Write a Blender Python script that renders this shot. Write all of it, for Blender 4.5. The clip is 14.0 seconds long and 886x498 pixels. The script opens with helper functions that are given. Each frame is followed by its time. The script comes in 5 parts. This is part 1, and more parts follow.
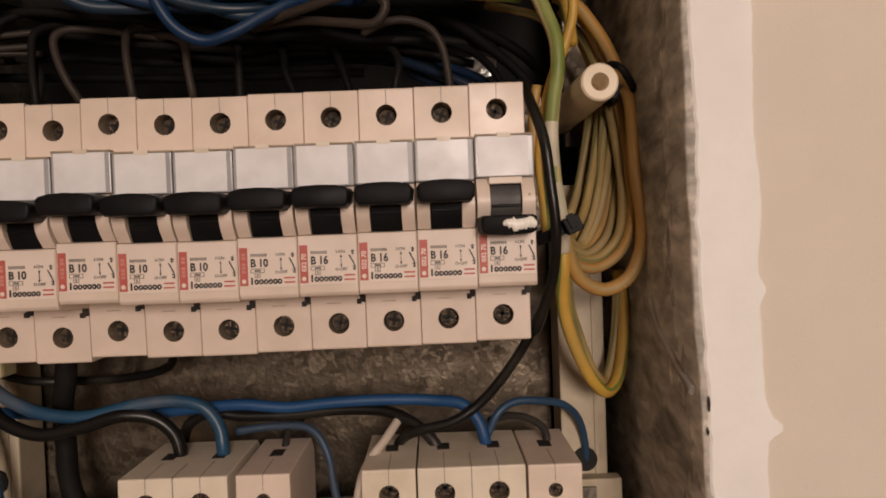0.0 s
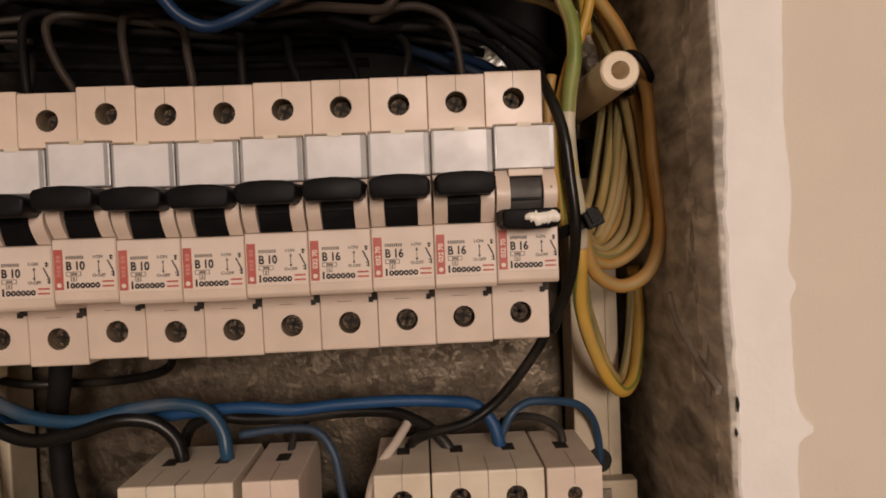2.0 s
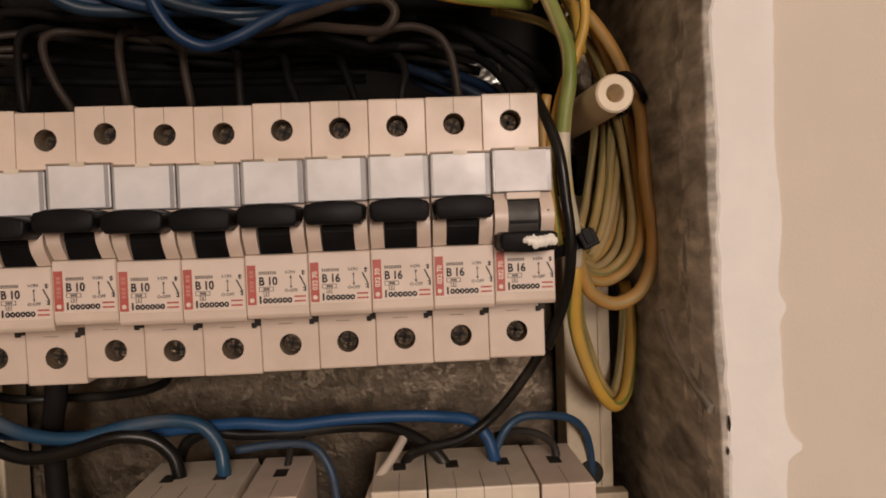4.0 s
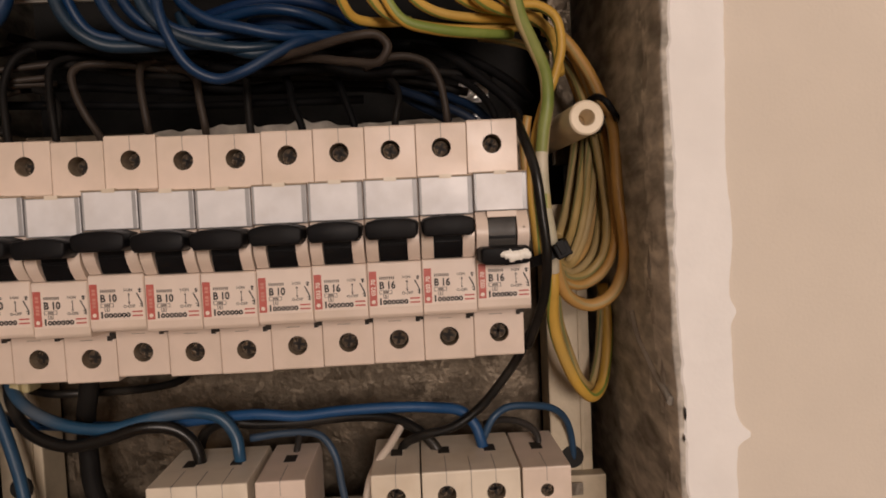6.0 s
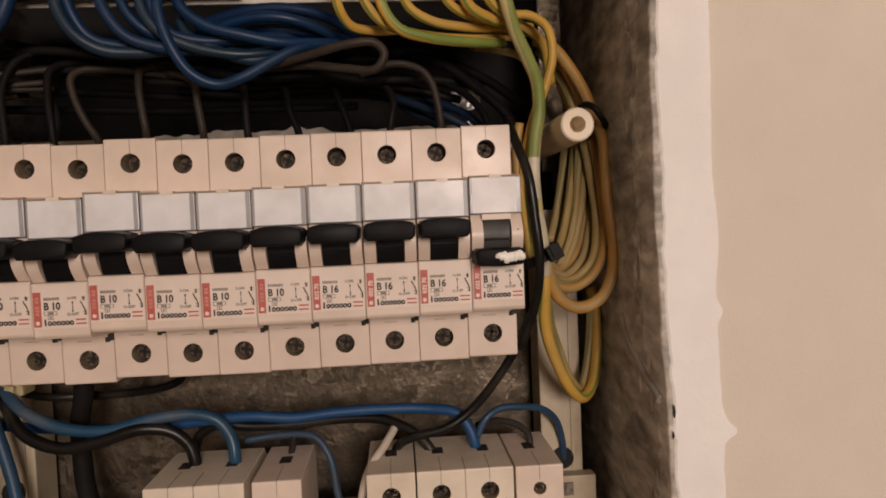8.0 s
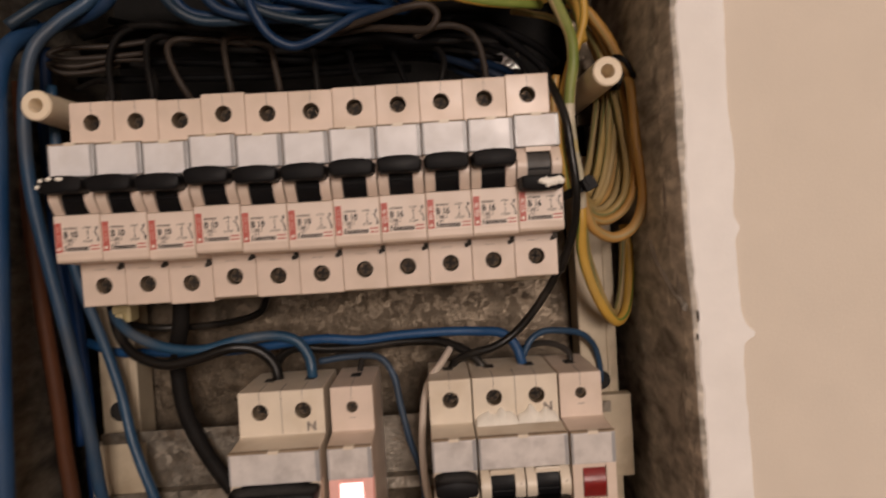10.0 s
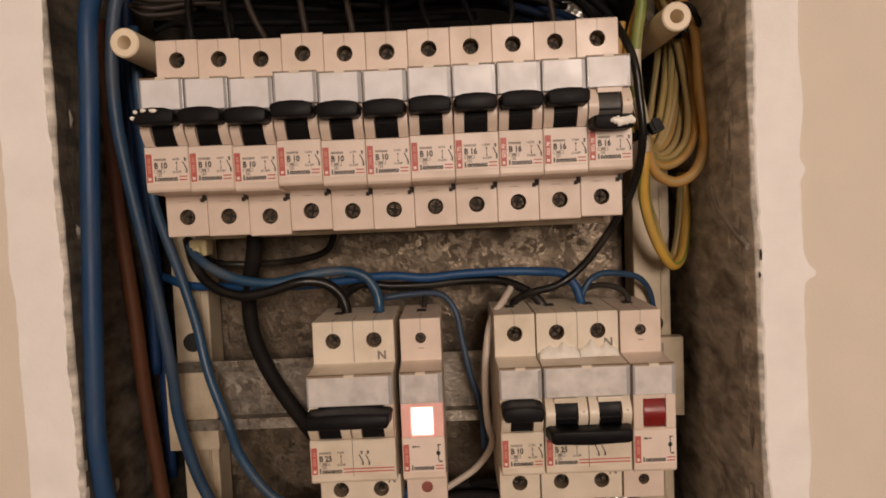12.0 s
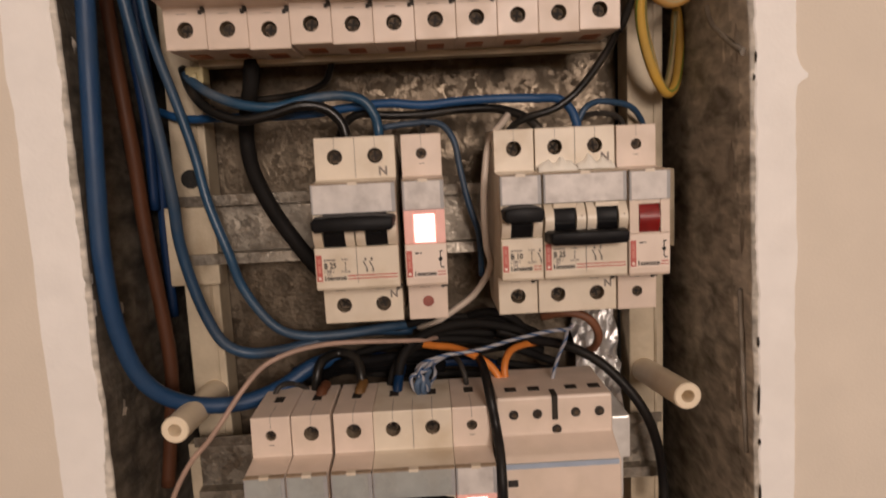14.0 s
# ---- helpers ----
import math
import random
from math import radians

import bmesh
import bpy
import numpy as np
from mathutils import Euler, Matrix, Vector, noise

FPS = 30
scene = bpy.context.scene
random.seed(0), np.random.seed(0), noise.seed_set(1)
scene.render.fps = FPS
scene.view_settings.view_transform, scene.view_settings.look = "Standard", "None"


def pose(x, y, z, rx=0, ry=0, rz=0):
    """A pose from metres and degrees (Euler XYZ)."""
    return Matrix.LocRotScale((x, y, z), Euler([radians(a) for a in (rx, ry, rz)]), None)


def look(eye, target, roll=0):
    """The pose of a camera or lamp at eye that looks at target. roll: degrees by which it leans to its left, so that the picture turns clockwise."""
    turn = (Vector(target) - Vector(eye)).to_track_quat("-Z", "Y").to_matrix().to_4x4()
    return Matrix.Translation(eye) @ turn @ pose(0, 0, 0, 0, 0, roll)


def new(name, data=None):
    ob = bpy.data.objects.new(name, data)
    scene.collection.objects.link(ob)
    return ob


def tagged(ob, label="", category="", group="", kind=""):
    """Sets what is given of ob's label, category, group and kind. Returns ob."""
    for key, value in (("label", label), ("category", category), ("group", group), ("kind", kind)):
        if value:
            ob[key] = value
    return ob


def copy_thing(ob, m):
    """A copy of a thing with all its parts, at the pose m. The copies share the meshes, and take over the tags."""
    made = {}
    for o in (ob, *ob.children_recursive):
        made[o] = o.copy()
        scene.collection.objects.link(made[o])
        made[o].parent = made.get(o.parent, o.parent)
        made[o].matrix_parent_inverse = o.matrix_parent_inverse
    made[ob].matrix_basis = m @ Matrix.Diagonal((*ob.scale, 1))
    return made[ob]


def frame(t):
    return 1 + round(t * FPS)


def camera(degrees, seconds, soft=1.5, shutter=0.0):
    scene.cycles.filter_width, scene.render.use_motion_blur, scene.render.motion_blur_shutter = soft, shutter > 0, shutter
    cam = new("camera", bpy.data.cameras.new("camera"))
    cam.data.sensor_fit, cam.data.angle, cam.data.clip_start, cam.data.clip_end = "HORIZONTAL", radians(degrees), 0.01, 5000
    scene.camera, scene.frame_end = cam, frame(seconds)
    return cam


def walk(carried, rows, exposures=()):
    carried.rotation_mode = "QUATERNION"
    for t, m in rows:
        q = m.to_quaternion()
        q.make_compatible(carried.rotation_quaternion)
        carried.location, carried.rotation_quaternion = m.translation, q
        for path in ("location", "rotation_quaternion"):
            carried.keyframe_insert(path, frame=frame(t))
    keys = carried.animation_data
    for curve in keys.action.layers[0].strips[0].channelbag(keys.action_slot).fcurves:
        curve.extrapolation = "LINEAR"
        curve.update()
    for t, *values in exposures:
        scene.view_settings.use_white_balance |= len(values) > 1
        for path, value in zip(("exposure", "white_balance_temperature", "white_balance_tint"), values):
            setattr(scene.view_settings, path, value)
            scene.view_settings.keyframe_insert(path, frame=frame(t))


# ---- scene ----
cam = camera(65.0, 14.0, soft=1.8, shutter=0.4)
PATH = [
    (0, (0.16429, -0.26796, 1.49481), (0.16930, 0.13190, 1.48553), -2.04),
    (0.5, (0.16193, -0.26583, 1.49308), (0.17375, 0.13385, 1.48238), -1.82),
    (1, (0.16167, -0.26221, 1.49573), (0.18613, 0.13696, 1.48754), -1.12),
    (1.5, (0.15817, -0.26068, 1.49472), (0.17447, 0.13888, 1.48538), -1.51),
    (2, (0.15568, -0.25874, 1.49446), (0.16816, 0.14090, 1.48314), -2.19),
    (2.2, (0.15660, -0.25479, 1.49445), (0.17541, 0.14439, 1.47719), -2.67),
    (4.3, (0.15178, -0.26362, 1.50181), (0.17185, 0.13575, 1.49187), -1.89),
    (4.5, (0.15275, -0.26557, 1.49862), (0.16853, 0.13410, 1.49480), -2.02),
    (5, (0.15373, -0.27168, 1.50746), (0.17330, 0.12783, 1.50396), -1.63),
    (5.5, (0.15693, -0.27898, 1.51121), (0.17470, 0.12051, 1.50155), -1.80),
    (6, (0.15749, -0.28671, 1.51147), (0.17351, 0.11236, 1.48941), -2.48),
    (6.5, (0.16088, -0.28972, 1.50917), (0.17973, 0.10966, 1.49749), -3.27),
    (7, (0.15827, -0.28810, 1.50731), (0.17549, 0.11128, 1.49331), -3.16),
    (7.2, (0.15554, -0.28914, 1.50899), (0.17519, 0.11004, 1.49262), -2.61),
    (9.3, (0.15183, -0.30269, 1.50229), (0.18453, 0.09597, 1.50067), -2.92),
    (9.5, (0.15447, -0.31302, 1.49699), (0.18236, 0.08594, 1.50416), -3.22),
    (10, (0.14227, -0.32953, 1.48264), (0.14968, 0.07017, 1.46910), -3.51),
    (10.5, (0.12472, -0.33962, 1.48100), (0.12079, 0.05972, 1.45845), -2.72),
    (11, (0.12268, -0.34652, 1.47823), (0.11464, 0.05264, 1.45352), -3.01),
    (11.5, (0.11970, -0.34541, 1.47492), (0.11340, 0.05348, 1.44585), -2.33),
    (12, (0.12025, -0.34122, 1.46920), (0.11651, 0.05777, 1.44110), -2.48),
    (12.5, (0.11934, -0.34786, 1.46679), (0.11096, 0.05030, 1.42945), -2.25),
    (13, (0.11302, -0.35096, 1.45281), (0.10392, 0.04628, 1.40680), -1.99),
    (13.5, (0.10933, -0.35261, 1.43708), (0.10523, 0.04329, 1.38010), -2.14),
    (14, (0.10752, -0.35195, 1.41130), (0.11549, 0.04396, 1.35480), -2.71),
]

walk(cam, [(t, look(eye, target, roll)) for t, eye, target, roll in PATH], exposures=[(0.0, 0.0, 6450, 10), (2.0, -0.06, 6600, 10), (5.0, -0.03, 6450, 10), (7.0, 0.0, 6350, 10), (9.5, -0.06, 6400, 10), (10.5, 0.02, 6350, 10), (12.0, 0.0, 6700, 10), (13.0, 0.0, 6700, 10), (14.0, 0.06, 6450, 10)])

# ---- light: one warm room lamp behind the viewer, a dim room round it ----
world = bpy.data.worlds.new("world")
scene.world = world
world.use_nodes = True
world.node_tree.nodes["Background"].inputs[0].default_value = (1.0, 0.8, 0.62, 1)
world.node_tree.nodes["Background"].inputs[1].default_value = 0.0
LAMP = (0.46, -1.95, 1.80)
lamp_data = bpy.data.lights.new("room_lamp", "AREA")
lamp_data.shape, lamp_data.size, lamp_data.energy, lamp_data.color = "DISK", 0.6, 22.2, (1.0, 0.82, 0.71)
lamp_data.spread = radians(180)
room_lamp = new("room_lamp", lamp_data)
room_lamp.matrix_world = look(LAMP, (0.1, 0, 1.3))


# ---- materials ----
MATS = {}


def node_material(name, colour, rough=0.5, metal=0.0, vary=0.15, scale=60.0, bump=0.0, stain=None, stain_amount=0.3, stain_scale=12.0, grain=400.0, spec=0.5):
    """A principled surface with two scales of colour change, uneven gloss and fine relief."""
    m = bpy.data.materials.new(name)
    m.use_nodes = True
    nt = m.node_tree
    n, l = nt.nodes, nt.links
    p = n["Principled BSDF"]
    tc = n.new("ShaderNodeTexCoord")
    info = n.new("ShaderNodeObjectInfo")
    off = n.new("ShaderNodeVectorMath")
    off.operation = "ADD"
    l.new(tc.outputs["Object"], off.inputs[0])
    l.new(info.outputs["Random"], off.inputs[1])
    fine = n.new("ShaderNodeTexNoise")
    fine.inputs["Scale"].default_value, fine.inputs["Detail"].default_value = scale, 6
    l.new(off.outputs[0], fine.inputs["Vector"])
    broad = n.new("ShaderNodeTexNoise")
    broad.inputs["Scale"].default_value, broad.inputs["Detail"].default_value = stain_scale, 5
    l.new(off.outputs[0], broad.inputs["Vector"])
    ramp = n.new("ShaderNodeMapRange")
    ramp.inputs[1].default_value, ramp.inputs[2].default_value = 0.3, 0.7
    ramp.inputs[3].default_value, ramp.inputs[4].default_value = 1 - vary, 1 + vary
    l.new(fine.outputs["Fac"], ramp.inputs[0])
    mul = n.new("ShaderNodeMix")
    mul.data_type, mul.blend_type = "RGBA", "MULTIPLY"
    mul.inputs[0].default_value = 1.0
    mul.inputs[6].default_value = (*colour, 1)
    l.new(ramp.outputs[0], mul.inputs[7])
    st = n.new("ShaderNodeMapRange")
    st.inputs[1].default_value, st.inputs[2].default_value = 0.48, 0.72
    st.inputs[3].default_value, st.inputs[4].default_value = 0.0, stain_amount
    l.new(broad.outputs["Fac"], st.inputs[0])
    mix = n.new("ShaderNodeMix")
    mix.data_type = "RGBA"
    l.new(st.outputs[0], mix.inputs[0])
    l.new(mul.outputs[2], mix.inputs[6])
    dirty = stain or tuple(c * 0.55 for c in colour)
    mix.inputs[7].default_value = (*dirty, 1)
    l.new(mix.outputs[2], p.inputs["Base Color"])
    rr = n.new("ShaderNodeMapRange")
    rr.inputs[1].default_value, rr.inputs[2].default_value = 0.3, 0.7
    rr.inputs[3].default_value, rr.inputs[4].default_value = max(0.05, rough - 0.1), min(1.0, rough + 0.1)
    l.new(broad.outputs["Fac"], rr.inputs[0])
    l.new(rr.outputs[0], p.inputs["Roughness"])
    p.inputs["Metallic"].default_value = metal
    p.inputs["Specular IOR Level"].default_value = spec
    if bump:
        g = n.new("ShaderNodeTexNoise")
        g.inputs["Scale"].default_value, g.inputs["Detail"].default_value = grain, 4
        l.new(off.outputs[0], g.inputs["Vector"])
        b = n.new("ShaderNodeBump")
        b.inputs["Strength"].default_value, b.inputs["Distance"].default_value = bump, 0.001
        l.new(g.outputs["Fac"], b.inputs["Height"])
        l.new(b.outputs[0], p.inputs["Normal"])
    MATS[name] = m
    return m


def galvanised(name, dark, light, rough):
    """Zinc with crystal spangle and brown dust."""
    m = node_material(name, light, rough, 0.85, 0.2, 90, 0.25, (0.058, 0.045, 0.032), 0.75, 85, 500)
    nt = m.node_tree
    n, l = nt.nodes, nt.links
    tc = next(a for a in n if a.type == "TEX_COORD")
    wob = n.new("ShaderNodeTexNoise")
    wob.inputs["Scale"].default_value = 160
    add = n.new("ShaderNodeMix")
    add.data_type, add.blend_type = "RGBA", "LINEAR_LIGHT"
    add.inputs[0].default_value = 0.007
    l.new(tc.outputs["Object"], wob.inputs["Vector"])
    l.new(tc.outputs["Object"], add.inputs[6])
    l.new(wob.outputs["Color"], add.inputs[7])
    vor = n.new("ShaderNodeTexVoronoi")
    vor.inputs["Scale"].default_value = 250
    l.new(add.outputs[2], vor.inputs["Vector"])
    bw = n.new("ShaderNodeSeparateColor")
    l.new(vor.outputs["Color"], bw.inputs[0])
    cr = n.new("ShaderNodeValToRGB")
    cr.color_ramp.elements[0].color, cr.color_ramp.elements[1].color = (*dark, 1), (*light, 1)
    l.new(bw.outputs[0], cr.inputs[0])
    mul = next(a for a in n if a.type == "MIX" and a.blend_type == "MULTIPLY")
    l.new(cr.outputs[0], mul.inputs[6])
    p = n["Principled BSDF"]
    ro = n.new("ShaderNodeMapRange")
    ro.inputs[3].default_value, ro.inputs[4].default_value = rough - 0.16, rough + 0.2
    l.new(bw.outputs[1], ro.inputs[0])
    l.new(ro.outputs[0], p.inputs["Roughness"])
    geo = n.new("ShaderNodeNewGeometry")
    tilt = n.new("ShaderNodeVectorMath")
    tilt.operation = "MULTIPLY_ADD"
    l.new(vor.outputs["Color"], tilt.inputs[0])
    tilt.inputs[1].default_value, tilt.inputs[2].default_value = (0.065, 0.065, 0.065), (-0.0325, -0.0325, -0.0325)
    face = n.new("ShaderNodeVectorMath")
    face.operation = "ADD"
    l.new(geo.outputs["Normal"], face.inputs[0])
    l.new(tilt.outputs[0], face.inputs[1])
    norm = n.new("ShaderNodeVectorMath")
    norm.operation = "NORMALIZE"
    l.new(face.outputs[0], norm.inputs[0])
    b = next(a for a in n if a.type == "BUMP")
    l.new(norm.outputs[0], b.inputs["Normal"])
    return m


def streaked(name, colour, dirt):
    """Rough concrete with cloudy, unevenly drawn stains."""
    m = node_material(name, colour, 0.9, 0, 0.38, 99, 0.5, dirt, 0.9, 42, 420, spec=0.25)
    n, l = m.node_tree.nodes, m.node_tree.links
    off = next(a for a in n if a.type == "VECT_MATH")
    thin = n.new("ShaderNodeVectorMath")
    thin.operation = "MULTIPLY"
    thin.inputs[1].default_value = (1.0, 0.8, 1.9)
    l.new(off.outputs[0], thin.inputs[0])
    for a in n:
        if a.type == "TEX_NOISE" and a.inputs["Scale"].default_value < 100:
            l.new(thin.outputs[0], a.inputs["Vector"])
            a.inputs["Distortion"].default_value = 0.35
    return m


node_material("wall_paint", (0.750, 0.681, 0.590), 0.75, 0, 0.03, 40, 0.12, (0.70, 0.63, 0.535), 0.5, 4, 900)
node_material("band_paint", (0.92, 0.905, 0.885), 0.7, 0, 0.04, 60, 0.12, (0.85, 0.825, 0.79), 0.5, 18, 500)
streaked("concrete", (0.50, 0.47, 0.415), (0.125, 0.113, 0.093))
# West side concrete: black mottling, with that side's shade darkening the base colour.
streaked("mottled_shaded_concrete", (0.125, 0.108, 0.086), (0.026, 0.023, 0.019))
# Front edge tone: whitish crust, and the stronger light there put into the colour.
streaked("lit_edge_crust", (0.68, 0.64, 0.575), (0.24, 0.22, 0.185))
# Near-black colour in place of the shade in deep openings.
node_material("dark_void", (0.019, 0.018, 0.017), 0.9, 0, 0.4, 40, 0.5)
node_material("lime_splash", (0.62, 0.55, 0.46), 0.85, 0, 0.15, 120, 0.6, (0.40, 0.34, 0.27), 0.5, 70, 300)
node_material("pale_mortar", (0.37, 0.335, 0.29), 0.9, 0, 0.35, 90, 0.8, (0.20, 0.175, 0.14), 0.7, 60, 300)
galvanised("zinc", (0.120, 0.095, 0.069), (0.170, 0.138, 0.102), 0.5)
node_material("zinc_pale", (0.46, 0.43, 0.39), 0.5, 0.5, 0.15, 120, 0.12, (0.34, 0.30, 0.255), 0.6, 35, 500)
galvanised("zinc_rail", (0.235, 0.21, 0.175), (0.31, 0.28, 0.235), 0.5)
node_material("breaker", (0.745, 0.625, 0.535), 0.42, 0, 0.05, 90, 0.05, (0.57, 0.475, 0.37), 0.4, 55, 900)
node_material("breaker_old", (0.74, 0.66, 0.545), 0.42, 0, 0.06, 90, 0.05, (0.50, 0.39, 0.25), 0.5, 50, 900)
node_material("label_white", (0.80, 0.69, 0.608), 0.45, 0, 0.03, 90, 0, (0.66, 0.54, 0.45), 0.3, 70)
node_material("cover", (0.38, 0.38, 0.39), 0.3, 0, 0.08, 120, 0, (0.27, 0.27, 0.29), 0.5, 80)
# Label tones by row; the white one carries the reflection on the top covers.
node_material("paper", (0.79, 0.785, 0.80), 0.42, 0, 0.05, 150, 0.05, (0.60, 0.57, 0.55), 0.45, 90, 500)
node_material("paper_grey", (0.66, 0.63, 0.61), 0.4, 0, 0.12, 150, 0.05, (0.38, 0.355, 0.345), 0.65, 130, 500)
node_material("paper_dark", (0.38, 0.40, 0.39), 0.25, 0, 0.1, 150, 0.05, (0.28, 0.26, 0.23), 0.5, 90, 500)
# Brown for stained cover edges and for thin shade along them.
node_material("grime", (0.34, 0.26, 0.18), 0.6, 0, 0.2, 200, 0, (0.22, 0.15, 0.09), 0.5, 120)
# Black, blue and grey sheaths of deep wires, darkened in colour for shade.
node_material("shaded_black", (0.005, 0.005, 0.0055), 0.65, 0, 0.3, 80, 0.05, (0.010, 0.009, 0.009), 0.5, 28, spec=0.08)
node_material("shaded_blue", (0.004, 0.013, 0.034), 0.5, 0, 0.3, 80, 0.05, (0.012, 0.016, 0.024), 0.5, 28, spec=0.25)
node_material("shaded_grey", (0.009, 0.008, 0.0075), 0.6, 0, 0.3, 80, 0.05, (0.016, 0.014, 0.012), 0.5, 28, spec=0.15)
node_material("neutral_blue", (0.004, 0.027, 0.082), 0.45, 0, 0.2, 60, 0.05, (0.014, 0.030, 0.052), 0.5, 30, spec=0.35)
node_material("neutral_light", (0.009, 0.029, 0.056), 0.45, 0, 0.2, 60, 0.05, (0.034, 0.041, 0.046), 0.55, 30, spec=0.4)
node_material("print_pink", (0.60, 0.26, 0.21), 0.5, 0, 0.1, 200)
node_material("lever_black", (0.006, 0.006, 0.007), 0.5, 0, 0.3, 150, 0.03, (0.011, 0.010, 0.010), 0.5, 90, 900, spec=0.14)
node_material("lever_grey", (0.06, 0.055, 0.05), 0.5, 0, 0.3, 150, 0.1, None, 0.3, 90, 700)
node_material("print_black", (0.02, 0.018, 0.018), 0.6, 0, 0.1, 200)
node_material("print_grey", (0.22, 0.19, 0.17), 0.6, 0, 0.1, 200)
node_material("print_red", (0.50, 0.11, 0.09), 0.5, 0, 0.08, 200, 0, (0.65, 0.22, 0.18), 0.4, 120)
# Hole bottoms and openings get their inner shade as a near-black colour.
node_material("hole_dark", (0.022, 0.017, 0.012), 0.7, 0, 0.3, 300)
# Hole walls: cream plastic, browned for grubbiness and for shade.
node_material("shaded_hole_wall", (0.36, 0.29, 0.21), 0.6, 0, 0.2, 300, 0, (0.16, 0.11, 0.07), 0.7, 140)
node_material("screw", (0.105, 0.078, 0.053), 0.36, 0.7, 0.5, 700, 0.9, (0.018, 0.013, 0.009), 0.9, 320, 900)
node_material("screw_slot", (0.014, 0.011, 0.009), 0.7, 0.2, 0.3, 400)
node_material("screw_red", (0.30, 0.10, 0.08), 0.5, 0.3, 0.2, 400)
node_material("copper", (0.48, 0.16, 0.08), 0.45, 0.8, 0.3, 300)
node_material("bright_zinc", (0.78, 0.77, 0.75), 0.4, 0.35, 0.08, 200, 0.15, (0.6, 0.58, 0.55), 0.4, 60)
node_material("foil", (0.92, 0.92, 0.92), 0.36, 0.9, 0.08, 200, 0.2, (0.7, 0.68, 0.64), 0.35, 60)
node_material("brass", (0.18, 0.11, 0.042), 0.5, 0.75, 0.35, 200, 0.3, (0.05, 0.028, 0.014), 0.9, 90, 600)
node_material("cream_post", (0.52, 0.44, 0.32), 0.6, 0, 0.12, 70, 0.2, (0.24, 0.18, 0.11), 0.75, 36, 500)
node_material("clip_yellow", (0.55, 0.48, 0.27), 0.5, 0, 0.1, 90, 0.1, (0.36, 0.30, 0.15), 0.6, 90)
node_material("standoff", (0.87, 0.75, 0.57), 0.5, 0, 0.05, 80, 0.08, (0.68, 0.57, 0.40), 0.35, 60, 700)
node_material("blue_cable", (0.008, 0.046, 0.128), 0.5, 0, 0.15, 60, 0.1, (0.03, 0.07, 0.14), 0.5, 24, 600)
node_material("blue", (0.010, 0.064, 0.180), 0.5, 0, 0.15, 60, 0.05, (0.035, 0.075, 0.15), 0.4, 30, 600)
# Whitish stain: dust on the sheath, and its highlights put into the colour.
node_material("light_blue", (0.018, 0.068, 0.135), 0.42, 0, 0.15, 60, 0.05, (0.13, 0.14, 0.15), 0.65, 34, 600)
node_material("grey_blue", (0.022, 0.058, 0.115), 0.45, 0, 0.2, 60, 0.1, (0.075, 0.085, 0.095), 0.6, 25, 600)
node_material("dusty_blue", (0.022, 0.066, 0.130), 0.45, 0, 0.2, 60, 0.08, (0.085, 0.10, 0.115), 0.6, 22, 600)
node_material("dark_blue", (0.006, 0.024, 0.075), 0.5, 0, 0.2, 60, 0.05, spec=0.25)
node_material("brown_cable", (0.085, 0.032, 0.015), 0.55, 0, 0.25, 60, 0.1, (0.05, 0.022, 0.013), 0.6, 30, spec=0.25)
node_material("rust_brown", (0.20, 0.082, 0.042), 0.5, 0, 0.2, 60, 0.05, (0.13, 0.055, 0.03), 0.5, 40)
# The pale stain covers wear and dust as well as painted highlights.
node_material("black_wire", (0.007, 0.0065, 0.006), 0.38, 0, 0.3, 80, 0.05, (0.075, 0.063, 0.050), 0.6, 34, spec=0.4)
node_material("matt_black", (0.010, 0.009, 0.0085), 0.7, 0, 0.3, 80, 0.1, (0.020, 0.017, 0.014), 0.5, 30, spec=0.15)
node_material("black_cable", (0.009, 0.008, 0.008), 0.45, 0, 0.3, 80, 0.1, (0.026, 0.022, 0.018), 0.5, 30, spec=0.25)
node_material("grey_wire", (0.035, 0.031, 0.028), 0.5, 0, 0.25, 80, 0.05, (0.065, 0.056, 0.048), 0.5, 30, spec=0.25)
node_material("taupe", (0.037, 0.028, 0.022), 0.5, 0, 0.2, 80, 0.05, (0.028, 0.022, 0.018), 0.5, 30, spec=0.25)
node_material("white_wire", (0.62, 0.54, 0.46), 0.5, 0, 0.15, 80, 0.05, (0.35, 0.28, 0.22), 0.5, 40)
node_material("pink_wire", (0.42, 0.29, 0.23), 0.5, 0, 0.15, 80, 0.05, (0.33, 0.24, 0.2), 0.5, 30)
node_material("orange", (0.66, 0.21, 0.035), 0.45, 0, 0.15, 80, 0.05, (0.4, 0.14, 0.05), 0.4, 40)
node_material("yellow", (0.60, 0.365, 0.065), 0.45, 0, 0.15, 60, 0.05, (0.50, 0.36, 0.13), 0.55, 26)
node_material("pale_yellow", (0.56, 0.45, 0.19), 0.45, 0, 0.15, 60, 0.05, (0.50, 0.44, 0.27), 0.6, 30)
node_material("green", (0.19, 0.25, 0.048), 0.45, 0, 0.15, 60, 0.05, (0.36, 0.35, 0.14), 0.5, 30)
node_material("faded_yellow", (0.36, 0.255, 0.095), 0.5, 0, 0.18, 60, 0.05, (0.37, 0.295, 0.175), 0.75, 22)
node_material("faded_green", (0.19, 0.19, 0.07), 0.5, 0, 0.2, 60, 0.05, (0.35, 0.28, 0.16), 0.7, 26)
node_material("dark_ochre", (0.15, 0.075, 0.022), 0.5, 0, 0.2, 80)
